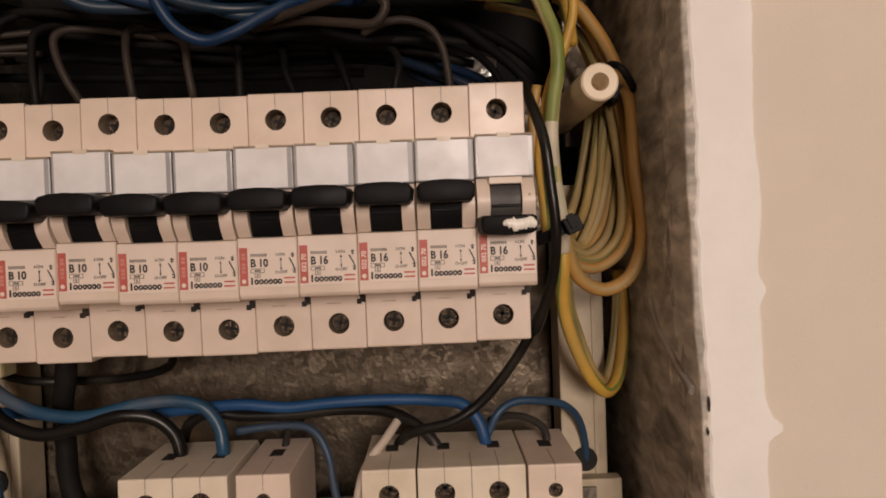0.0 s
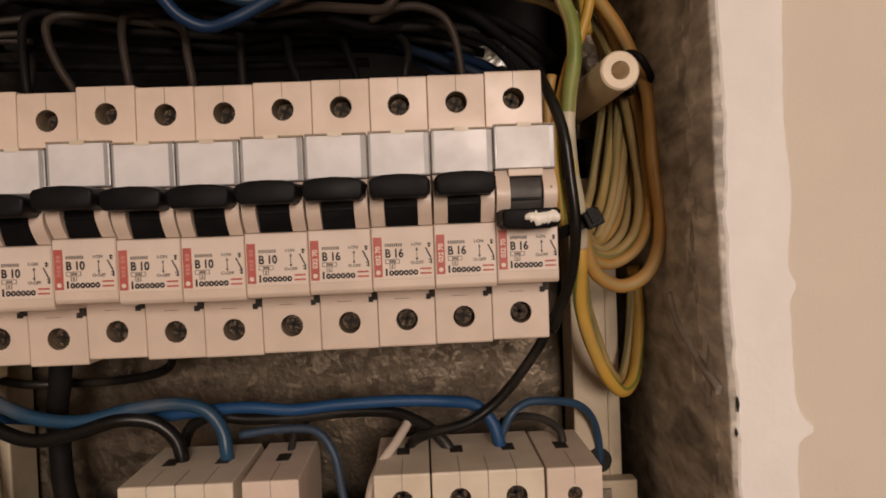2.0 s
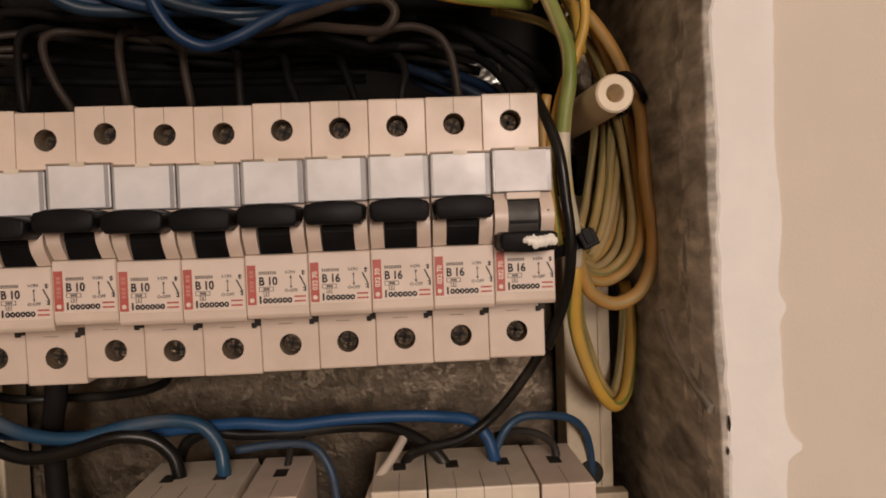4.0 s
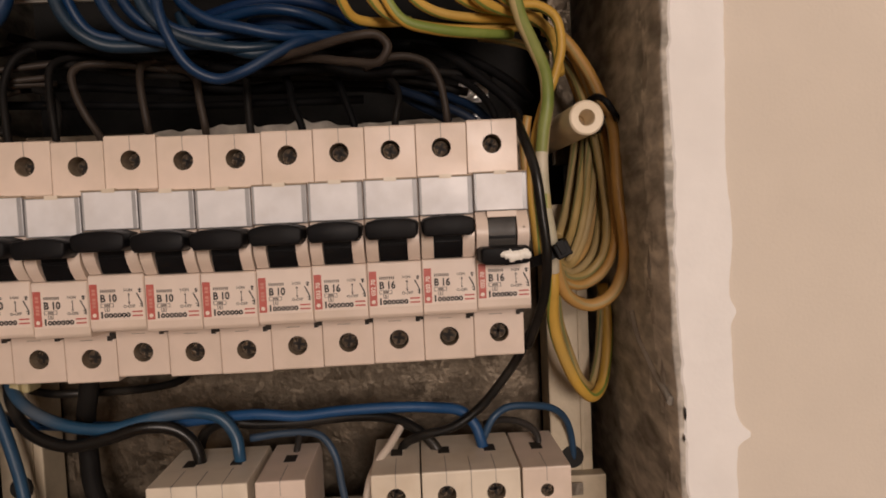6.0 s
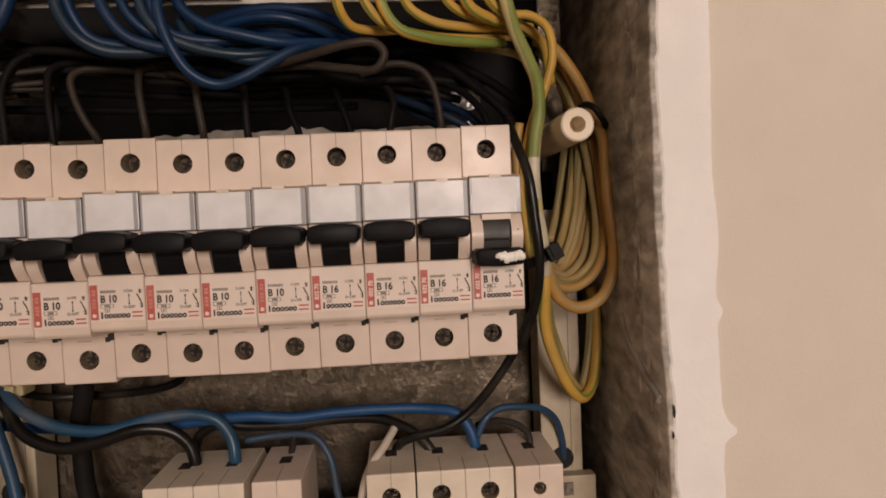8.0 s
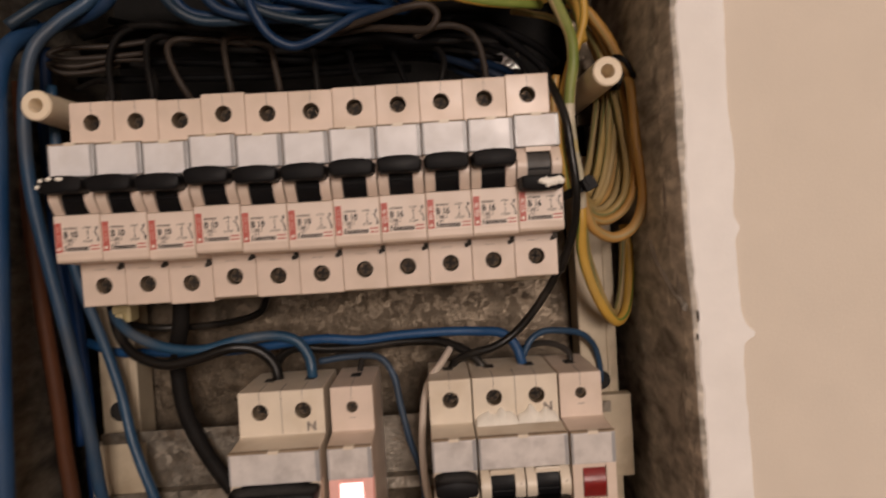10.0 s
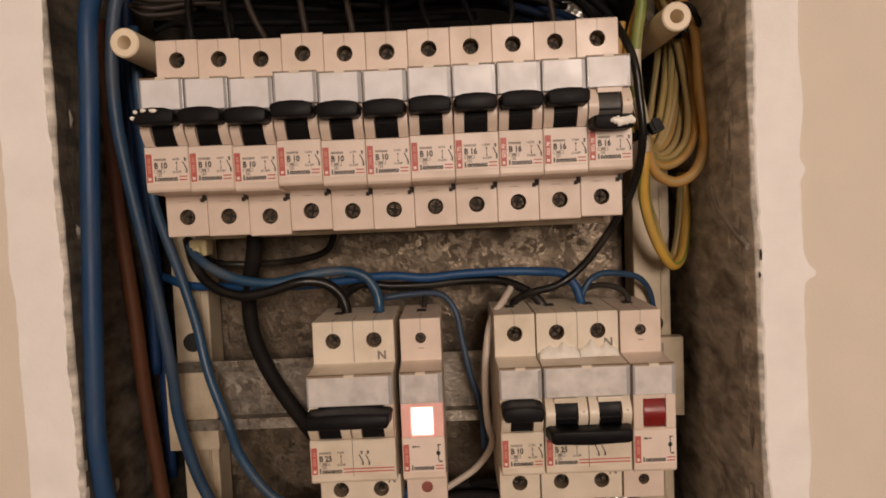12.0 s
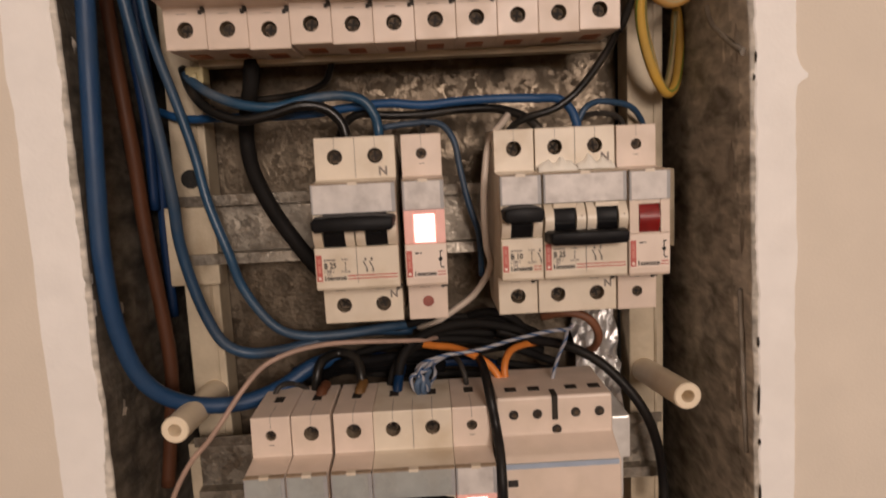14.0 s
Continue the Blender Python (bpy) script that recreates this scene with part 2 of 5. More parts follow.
node_material("ochre", (0.43, 0.235, 0.06), 0.5, 0, 0.18, 60, 0.05, (0.42, 0.295, 0.13), 0.75, 20)
node_material("cream_sheath", (0.62, 0.555, 0.43), 0.5, 0, 0.12, 70, 0.05, (0.40, 0.38, 0.24), 0.7, 45)
node_material("pale_strand", (0.07, 0.115, 0.19), 0.5, 0, 0.15, 80)
node_material("white_strand", (0.36, 0.36, 0.39), 0.5, 0, 0.1, 80)
node_material("tie_black", (0.008, 0.008, 0.009), 0.5, 0, 0.2, 80, spec=0.15)
node_material("wet_paint", (0.93, 0.905, 0.83), 0.35, 0, 0.05, 200, 0.3, None, 0.15, 90, 500)
node_material("terminal_blue", (0.005, 0.014, 0.040), 0.4, 0, 0.1, 90)
node_material("red_lens", (0.22, 0.012, 0.012), 0.35, 0, 0.15, 300, 0.08, (0.18, 0.012, 0.012), 0.5, 200, 900)
node_material("pale_blue", (0.36, 0.44, 0.56), 0.4, 0, 0.08, 90)
node_material("floor_wood", (0.26, 0.16, 0.09), 0.5, 0, 0.2, 20, 0.1)
node_material("ceiling_paint", (0.75, 0.71, 0.66), 0.8, 0, 0.04, 20, 0.1)


def lit(name, colour, strength, base):
    m = node_material(name, base, 0.3)
    p = m.node_tree.nodes["Principled BSDF"]
    p.inputs["Emission Color"].default_value = (*colour, 1)
    p.inputs["Emission Strength"].default_value = strength
    return m


lit("glow_lens", (1.0, 0.56, 0.52), 2.2, (0.8, 0.4, 0.35))
# Lens frame: pink spill from the lens, put in as tint and emission.
lit("glow_cap", (1.0, 0.20, 0.15), 0.19, (0.74, 0.52, 0.47))

WIRE_MATS = {"earth": ("yellow", "green"), "earth_green": ("green", "yellow"), "earth_main": ("green", "pale_yellow", "cream_sheath"), "earth_tan": ("ochre", "faded_yellow"), "earth_faded": ("faded_yellow", "faded_green"), "white_blue": ("white_strand", "blue")}


# ---- building helpers ----
def part(name, bm, material, parent, label=""):
    """Links a bmesh as one mesh object under a thing or part."""
    bmesh.ops.recalc_face_normals(bm, faces=bm.faces)
    me = bpy.data.meshes.new(name)
    bm.to_mesh(me)
    bm.free()
    names = material if isinstance(material, (list, tuple)) else [material]
    for k in names:
        me.materials.append(MATS[k])
    ob = new(name, me)
    ob.parent = parent
    return tagged(ob, label)


def smooth(ob, angle=40):
    ob.data.shade_smooth()
    ob.data.set_sharp_from_angle(angle=radians(angle))
    return ob


def thing(name, at, label, category, group="", kind=""):
    ob = new(name)
    ob.empty_display_size = 0.01
    ob.location = at
    return tagged(ob, label, category, group, kind)


def box(bm, x0, x1, y0, y1, z0, z1, mi=0, bevel=0.0):
    vs = [bm.verts.new((x, y, z)) for x in (x0, x1) for y in (y0, y1) for z in (z0, z1)]
    fs = [bm.faces.new([vs[i] for i in q]) for q in ((0, 1, 3, 2), (4, 6, 7, 5), (0, 4, 5, 1), (2, 3, 7, 6), (0, 2, 6, 4), (1, 5, 7, 3))]
    for f in fs:
        f.material_index = mi
    if bevel:
        es = list({e for f in fs for e in f.edges})
        r = bmesh.ops.bevel(bm, geom=es, offset=bevel, segments=2, profile=0.6, affect="EDGES")
        for f in r["faces"]:
            f.material_index = mi
    return bm


def boxes(*rows, bevel=0.0):
    bm = bmesh.new()
    for r in rows:
        box(bm, *r, bevel=bevel)
    return bm


def prism(bm, profile, x0, x1, bevel=0.0):
    """A (y, z) outline drawn out along x."""
    a = [bm.verts.new((x0, y, z)) for y, z in profile]
    b = [bm.verts.new((x1, y, z)) for y, z in profile]
    n = len(profile)
    fs = [bm.faces.new(a), bm.faces.new(b[::-1])]
    for i in range(n):
        j = (i + 1) % n
        fs.append(bm.faces.new((a[i], b[i], b[j], a[j])))
    if bevel:
        es = list({e for f in fs for e in f.edges})
        bmesh.ops.bevel(bm, geom=es, offset=bevel, segments=1, affect="EDGES")
    return bm


def disc_tube(bm, cx, cz, y0, y1, r0, r1, n=20, mi=0, cap0=True, cap1=True):
    """A cylinder or cone along y."""
    a = [bm.verts.new((cx + r0 * math.cos(2 * math.pi * i / n), y0, cz + r0 * math.sin(2 * math.pi * i / n))) for i in range(n)]
    b = [bm.verts.new((cx + r1 * math.cos(2 * math.pi * i / n), y1, cz + r1 * math.sin(2 * math.pi * i / n))) for i in range(n)]
    for i in range(n):
        j = (i + 1) % n
        bm.faces.new((a[i], a[j], b[j], b[i])).material_index = mi
    if cap0:
        bm.faces.new(a[::-1]).material_index = mi
    if cap1:
        bm.faces.new(b).material_index = mi
    return a, b


def holed_plate(bm, x0, x1, z0, z1, y, holes, depth):
    """A front face, split across into one cell for each hole (x, z, radius), with sunk walls."""
    n = 16
    edges = [x0] + [(holes[i][0] + holes[i + 1][0]) / 2 for i in range(len(holes) - 1)] + [x1]
    for k, (hx, hz, r) in enumerate(holes):
        a, b = edges[k], edges[k + 1]
        ring, rim = [], []
        for i in range(n):
            t = 2 * math.pi * (i + 0.5) / n
            c, s = math.cos(t), math.sin(t)
            m = max(abs(c), abs(s))
            u, v = c / m, s / m
            px = hx + (u * (b - hx) if u > 0 else u * (hx - a))
            pz = hz + (v * (z1 - hz) if v > 0 else v * (hz - z0))
            ring.append((px, pz))
            rim.append((hx + r * c, hz + r * s))
        out = [bm.verts.new((px, y, pz)) for px, pz in ring]
        inn = [bm.verts.new((px, y, pz)) for px, pz in rim]
        dee = [bm.verts.new((px, y + depth, pz)) for px, pz in rim]
        cor = {}
        for i in range(n):
            j = (i + 1) % n
            bm.faces.new((out[i], out[j], inn[j], inn[i]))
            bm.faces.new((inn[i], inn[j], dee[j], dee[i])).material_index = 2
            (ax, az), (bx, bz) = ring[i], ring[j]
            if abs(ax - bx) > 1e-7 and abs(az - bz) > 1e-7:
                ex = b if max(ax, bx) > hx and abs(max(ax, bx) - b) < 1e-7 else a
                ez = z1 if abs(max(az, bz) - z1) < 1e-7 else z0
                bm.faces.new((out[i], bm.verts.new((ex, y, ez)), out[j]))
        bm.faces.new(dee).material_index = 1


def tube(points, r, steps=7, sides=10, stripe=0, twist=0.0):
    """A round wire along a smooth curve through the points."""
    pts = [Vector(p) for p in points]
    ext = [pts[0] * 2 - pts[1]] + pts + [pts[-1] * 2 - pts[-2]]
    line = []
    for i in range(1, len(ext) - 2):
        p0, p1, p2, p3 = ext[i - 1:i + 3]
        t0 = 0.0
        t1 = t0 + max((p1 - p0).length, 1e-5) ** 0.5
        t2 = t1 + max((p2 - p1).length, 1e-5) ** 0.5
        t3 = t2 + max((p3 - p2).length, 1e-5) ** 0.5
        for k in range(steps):
            t = t1 + (t2 - t1) * k / steps
            a1 = p0 * ((t1 - t) / (t1 - t0)) + p1 * ((t - t0) / (t1 - t0))
            a2 = p1 * ((t2 - t) / (t2 - t1)) + p2 * ((t - t1) / (t2 - t1))
            a3 = p2 * ((t3 - t) / (t3 - t2)) + p3 * ((t - t2) / (t3 - t2))
            b1 = a1 * ((t2 - t) / (t2 - t0)) + a2 * ((t - t0) / (t2 - t0))
            b2 = a2 * ((t3 - t) / (t3 - t1)) + a3 * ((t - t1) / (t3 - t1))
            line.append(b1 * ((t2 - t) / (t2 - t1)) + b2 * ((t - t1) / (t2 - t1)))
    line.append(pts[-1])
    bm = bmesh.new()
    rings, up, run = [], Vector((0.13, -1, 0.21)), 0.0
    for i, p in enumerate(line):
        d = (line[min(i + 1, len(line) - 1)] - line[max(i - 1, 0)]).normalized()
        up = (up - d * up.dot(d)).normalized()
        side = d.cross(up)
        if i:
            run += (p - line[i - 1]).length
        w = twist * run
        wob = r * (1 + 0.03 * noise.noise(p * 90))
        rings.append([bm.verts.new(p + wob * (math.cos(2 * math.pi * k / sides + w) * up + math.sin(2 * math.pi * k / sides + w) * side)) for k in range(sides)])
    for a, b in zip(rings, rings[1:]):
        for k in range(sides):
            j = (k + 1) % sides
            f = bm.faces.new((a[k], a[j], b[j], b[k]))
            f.smooth = True
            f.material_index = 1 if k < stripe or (stripe and sides // 2 <= k < sides // 2 + stripe) else 0
    bm.faces.new(rings[0][::-1])
    bm.faces.new(rings[-1])
    return bm


def wire(name, material, r, points, label):
    """One wire; points in millimetres from the top rail's left end."""
    pts = [(x / 1000, y / 1000, 1.5 + z / 1000) for x, y, z in points]
    mats = WIRE_MATS.get(material, (material,))
    two = (1 if material in ("earth", "earth_faded", "earth_tan") else 2) if len(mats) > 1 else 0
    spin = {"white_blue": 420.0}.get(material, 22.0)
    bm = tube(pts, r / 1000, stripe=two, sides=12, twist=spin if two else 0.0, steps=14 if material in ("white_blue", "earth_main") else 7)
    if material == "earth_main":
        for f in bm.faces:
            z = f.calc_center_median().z
            if z < 1.5345 + 0.024 * noise.noise(Vector((f.normal.x * 1.3, f.normal.y * 1.3, z * 160))) and (z > 1.5245 or noise.noise((z * 110, f.normal.x, 4)) > -0.22 or z < 1.50):
                f.material_index = 2
    return tagged(part(name, bm, mats, None), label, "cable tie" if name == "cable_tie" else "wire", "panel wiring")


TEXTS = {}


def lettering(text, size):
    """A flat mesh of built-in letters, facing -y."""
    if (text, size) not in TEXTS:
        cu = bpy.data.curves.new("letters", "FONT")
        cu.body, cu.size, cu.offset, cu.extrude, cu.align_x = text, size, size * 0.03, 0.00005, "LEFT"
        cu.resolution_u = 3
        ob = bpy.data.objects.new("letters", cu)
        scene.collection.objects.link(ob)
        me = bpy.data.meshes.new_from_object(ob.evaluated_get(bpy.context.evaluated_depsgraph_get()))
        bpy.data.objects.remove(ob)
        me.transform(Matrix.Rotation(radians(90), 4, "X"))
        TEXTS[(text, size)] = me
    return TEXTS[(text, size)]


def letters(name, text, size, at, material, parent):
    me = lettering(text, size)
    if not me.materials:
        me.materials.append(MATS[material])
    ob = new(name, me)
    ob.parent, ob.location = parent, at
    return ob


# ---- room ----
WALL_Y = -0.067
OPEN_X0, OPEN_X1, OPEN_Z0, OPEN_Z1 = -0.0395, 0.2405, 1.10, 1.66
LINTEL_Z = 1.640
WALL_LEFT_Y = -0.058



def east_x(z, base=OPEN_X1, slope=0.030):
    """The niche widens a little downwards on its east side."""
    return base + slope * max(0.0, 1.5 - z)


def structure(name, bm, material, label):
    return tagged(part(name, bm, material, None), label, "", "", "structure")


structure("wall_north", boxes((-1.7, OPEN_X0, WALL_LEFT_Y, 0.16, 0, 2.6), (OPEN_X1 + 0.0145, 1.9, WALL_Y, 0.16, 0, 2.6), (OPEN_X0, OPEN_X1 + 0.0145, WALL_Y + 0.0005, 0.16, 0, OPEN_Z0), (OPEN_X0, OPEN_X1 + 0.0145, WALL_Y + 0.0005, -0.047, LINTEL_Z, 2.6), (OPEN_X0, OPEN_X1 + 0.0145, -0.047, 0.16, OPEN_Z1, 2.6)), "wall_paint", "beige painted plaster wall round the panel niche")
structure("wall_south", boxes((-1.7, 1.9, -2.7, -2.6, 0, 2.6)), "wall_paint", "beige painted room wall")
structure("wall_west", boxes((-1.8, -1.7, -2.7, 0.16, 0, 2.6)), "wall_paint", "beige painted room wall")
structure("wall_east", boxes((1.9, 2.0, -2.7, 0.16, 0, 2.6)), "wall_paint", "beige painted room wall")
structure("floor", boxes((-1.8, 2.0, -2.7, 0.16, -0.1, 0)), "floor_wood", "brown wooden floor of the room")
structure("ceiling", boxes((-1.8, 2.0, -2.7, 0.16, 2.6, 2.7)), "ceiling_paint", "white painted ceiling")


def niche_side(name, x, into, front, reach, label):
    """A rough chipped concrete reveal, uneven across its depth."""
    bm = bmesh.new()
    ny, nz = 70, 240
    grid = []
    for j in range(nz + 1):
        z = OPEN_Z0 + (OPEN_Z1 - OPEN_Z0) * j / nz
        row = []
        xz = east_x(z) if into < 0 else x
        for i in range(ny + 1):
            y = front - 0.0004 if i < 2 else front - 0.0002 + 0.155 * (i - 1) / ny
            d = 0.0012 * noise.noise((x * 9, y * 45, z * 28)) + 0.0004 * noise.noise((3, y * 150, z * 110)) + 0.00012 * noise.noise((5, y * 400, z * 300)) + 0.0007
            row.append(bm.verts.new((xz - into * 0.004 if i == 0 else xz + into * (0.0012 + d), y, z)))
        grid.append(row)
    for j in range(nz):
        for i in range(ny):
            f = bm.faces.new((grid[j][i], grid[j][i + 1], grid[j + 1][i + 1], grid[j + 1][i]))
            f.smooth = True
            c = f.calc_center_median()
            # the strip's ragged depth stands for light fading into the niche
            edge = reach * (1 + 0.9 * noise.noise((x * 31, c.z * 24, 2)) + 0.6 * noise.noise((c.y * 220, c.z * 130, 5)))
            f.material_index = 1 if c.y - front < edge else 0
    ob = structure(name, bm, ["concrete" if into < 0 else "mottled_shaded_concrete", "lit_edge_crust"], label)
    return ob


niche_side("niche_side_west", OPEN_X0, 1, WALL_LEFT_Y, 0.002, "rough black-mottled concrete side of the niche, darkened for shade")
niche_side("niche_side_east", OPEN_X1, -1, WALL_Y, 0.019, "rough grey stained concrete side of the niche")
structure("niche_top", boxes((OPEN_X0, OPEN_X1 + 0.0145, -0.047, 0.1, OPEN_Z1 - 0.004, OPEN_Z1 - 0.001)), "concrete", "rough grey concrete top of the niche")
structure("niche_bottom", boxes((OPEN_X0, OPEN_X1 + 0.0145, WALL_Y + 0.001, 0.1, OPEN_Z0 + 0.001, OPEN_Z0 + 0.004)), "concrete", "rough grey concrete bottom of the niche")
structure("niche_back", boxes((OPEN_X0 + 0.001, OPEN_X1 + 0.0135, 0.094, 0.104, OPEN_Z0, OPEN_Z1)), "dark_void", "concrete back of the niche, near black for recess shade")


def paint_band(name, inner, outer, face, tabs, seed, label):
    """A proud strip of white filler with ragged edges; tabs (z, reach, height) are smears past the outer edge."""
    bm = bmesh.new()
    n, sign = 420, (1 if outer > inner else -1)
    y0, y1 = face + 0.0002, face - 0.0009
    rows = []
    for j in range(n + 1):
        z = OPEN_Z0 - 0.05 + (OPEN_Z1 - OPEN_Z0 + 0.1) * j / n
        lean = 1.0 if sign > 0 else 0.0
        a = inner + lean * (east_x(z, 0.0)) + (0.0016 if sign > 0 else 0.0024) * noise.noise((seed, z * 28, 0)) + 0.0009 * noise.noise((seed, z * 120, 1)) + 0.0006 * noise.noise((seed, z * 330, 1))
        b = outer + lean * east_x(z, 0.0, 0.021) + 0.0009 * noise.noise((seed, z * 22, 7)) + 0.0004 * noise.noise((seed, z * 160, 9))
        for tz, reach, high in tabs:
            b += sign * reach * math.exp(-((z - tz) / high) ** 2)
        rows.append([bm.verts.new(v) for v in ((a, y0, z), (a + sign * 0.0014, y1, z), ((a + b) / 2, y1, z), (b - sign * 0.0003, y1, z), (b, y0, z))])
    for p, q in zip(rows, rows[1:]):
        for i in range(4):
            bm.faces.new((p[i], p[i + 1], q[i + 1], q[i]))
    return structure(name, bm, "band_paint", label)


paint_band("trim_east", 0.2395, 0.2580, WALL_Y, [(1.434, 0.0040, 0.0022), (1.4365, 0.002, 0.004), (1.475, 0.0022, 0.003), (1.5, 0.0015, 0.012), (1.36, 0.001, 0.01)], 2.0, "white filler band with ragged edges beside the niche")
paint_band("trim_west", -0.0385, -0.0595, WALL_LEFT_Y, [(1.45, 0.001, 0.01)], 5.0, "white filler band with ragged edges beside the niche")


def filler_flake(at, w, h, material, label):
    bm = bmesh.new()
    n = 14
    ring = [bm.verts.new((w * (0.75 + 0.5 * noise.noise((at[2] * 50, i * 1.7, 0))) * math.cos(2 * math.pi * i / n), 0, h * (0.75 + 0.5 * noise.noise((i * 2.1, at[2] * 70, 3))) * math.sin(2 * math.pi * i / n))) for i in range(n)]
    top = bm.verts.new((0, -0.0012, 0))
    for i in range(n):
        bm.faces.new((ring[i], ring[(i + 1) % n], top)).smooth = True
    ob = part("chipped_spot", bm, material, None)
    ob.location = at
    return tagged(ob, label, "chip")


filler_flake((0.2424, WALL_Y - 0.0012, 1.4425), 0.0005, 0.0030, "print_black", "small dark chip in the white filler band")
filler_flake((0.2419, WALL_Y - 0.0011, 1.4345), 0.0004, 0.0016, "print_black", "small dark chip in the white filler band")
for z, high in ((1.324, 0.0034), (1.299, 0.0098), (1.279, 0.002), (1.255, 0.005)):
    filler_flake((east_x(z, 0.2402), WALL_Y - 0.0011, z), 0.0007, high, "print_black", "small dark chip in the white filler band")


def mortar_dab(x, into, y, z, w, h, seed, material="pale_mortar"):
    """A thin ragged smear of pale mortar on a niche side."""
    bm = bmesh.new()
    x = east_x(z) if into < 0 else x
    n = 26
    c = bm.verts.new((x + into * 0.0032, y, z))
    ring = []
    for i in range(n):
        t = 2 * math.pi * i / n
        k = 0.65 + 0.7 * noise.noise((seed, 1.6 * math.cos(t) * 1.5, 1.6 * math.sin(t) * 1.5)) + 0.15 * noise.noise((seed, i * 1.9, 0))
        ring.append(bm.verts.new((x + into * 0.0015, y + w * k * math.cos(t), z + h * k * math.sin(t))))
    for i in range(n):
        bm.faces.new((ring[i], ring[(i + 1) % n], c)).smooth = True
    return tagged(part("mortar_smear", bm, material, None), "pale mortar smear on the concrete niche side", "mortar", "mortar smears")


for k, (y, z, w, h) in enumerate([(-0.049, 1.489, 0.003, 0.016), (-0.050, 1.472, 0.004, 0.008), (-0.058, 1.585, 0.004, 0.016), (-0.048, 1.40, 0.004, 0.012), (-0.058, 1.37, 0.003, 0.012), (-0.052, 1.30, 0.004, 0.016)]):
    mortar_dab(OPEN_X1, -1, y, z, w, h, 3.3 + k * 2.7)
for k, (y, z, w, h) in enumerate([(-0.052, 1.302, 0.006, 0.011), (-0.057, 1.43, 0.002, 0.012), (-0.057, 1.51, 0.002, 0.008)]):
    mortar_dab(OPEN_X0, 1, y + 0.012, z, w, h, 9.3 + k * 2.7)



def mortar_ridge(x, into, points, r, label):
    """A thin raised seam of mortar dragged along a niche side; points are (y, z) in millimetres."""
    pts = [((east_x(z / 1000) if into < 0 else x) + into * 0.0022, y / 1000, z / 1000) for y, z in points]
    return tagged(part("mortar_ridge", tube(pts, r, stripe=0, sides=8, twist=0.0, steps=6), "pale_mortar", None), label, "mortar", "mortar smears")


mortar_ridge(OPEN_X1, -1, [(-27, 1470), (-32, 1462), (-43, 1455), (-54, 1449), (-63, 1445)], 0.0016, "slanting pale mortar ridge on the concrete niche side")
mortar_ridge(OPEN_X1, -1, [(-56, 1345), (-57, 1323), (-58, 1300), (-60, 1271)], 0.0013, "upright pale mortar ridge on the concrete niche side")
mortar_dab(OPEN_X0, 1, -0.040, 1.299, 0.013, 0.011, 31.7, "lime_splash")
mortar_dab(OPEN_X0, 1, -0.022, 1.311, 0.005, 0.004, 12.9, "lime_splash")
mortar_dab(OPEN_X0, 1, -0.030, 1.345, 0.003, 0.007, 17.2)
mortar_dab(OPEN_X0, 1, -0.045, 1.462, 0.0025, 0.005, 21.4)
mortar_dab(OPEN_X1, -1, -0.056, 1.452, 0.003, 0.014, 44.1)
mortar_dab(OPEN_X1, -1, -0.049, 1.555, 0.004, 0.010, 47.6)

# ---- back plate, posts and rails ----
plate = thing("back_plate", (0, 0, 0), "mottled galvanised steel back plate of the panel", "plate")
part("sheet", boxes((-0.012, 0.2125, 0.030, 0.032, 1.12, 1.5515), bevel=0.0005), "zinc", plate)
part("flange", boxes((-0.014, -0.012, 0.012, 0.032, 1.12, 1.5515)), "zinc", plate)
tagged(part("top_plate", boxes((0.2225, 0.2335, 0.033, 0.035, 1.53, 1.622), bevel=0.0005), "zinc", None), "galvanised upper plate behind the wiring", "plate")


# Added pale strip: light caught by the plate's top edge, as colour and outline.
bm = bmesh.new()
lip = []
for i in range(91):
    x = 0.040 + 0.155 * i / 90
    high = 1.5510 + 0.0048 * max(0.0, 0.35 + noise.noise((x * 42, 3.3, 0)) + 0.5 * noise.noise((x * 170, 1.1, 0))) * (1 if x < 0.125 else 0.6)
    lip.append([bm.verts.new((x, y, z)) for y, z in ((0.0296, 1.549), (0.0290, high), (0.0304, high), (0.0316, 1.549))])
for a, b in zip(lip, lip[1:]):
    for k in range(3):
        bm.faces.new((a[k], b[k], b[k + 1], a[k + 1]))
part("torn_lip", bm, "pale_mortar", plate, "pale ragged strip for the lit upper edge of the plate")


def metal_scrap(x, y, z, w, h, seed):
    """A small crumpled scrap of bright metal."""
    bm = bmesh.new()
    g = [[bm.verts.new((x + w * (a / 6 - 0.5), y + 0.003 * noise.noise((a * 0.9, b * 0.9, seed)), z + h * (b / 5 - 0.5) * (0.7 + 0.5 * noise.noise((a * 0.7, seed, 2))))) for a in range(7)] for b in range(6)]
    for lo, hi in zip(g, g[1:]):
        for a in range(6):
            bm.faces.new((lo[a], lo[a + 1], hi[a + 1]))
            bm.faces.new((lo[a], hi[a + 1], hi[a]))
    return tagged(part("foil_scrap", bm, "foil", None), "small crumpled foil scrap behind the top row", "foil", "foil scraps")


metal_scrap(0.186, 0.018, 1.562, 0.013, 0.012, 4.0)
metal_scrap(0.184, -0.004, 1.5475, 0.009, 0.006, 9.0)



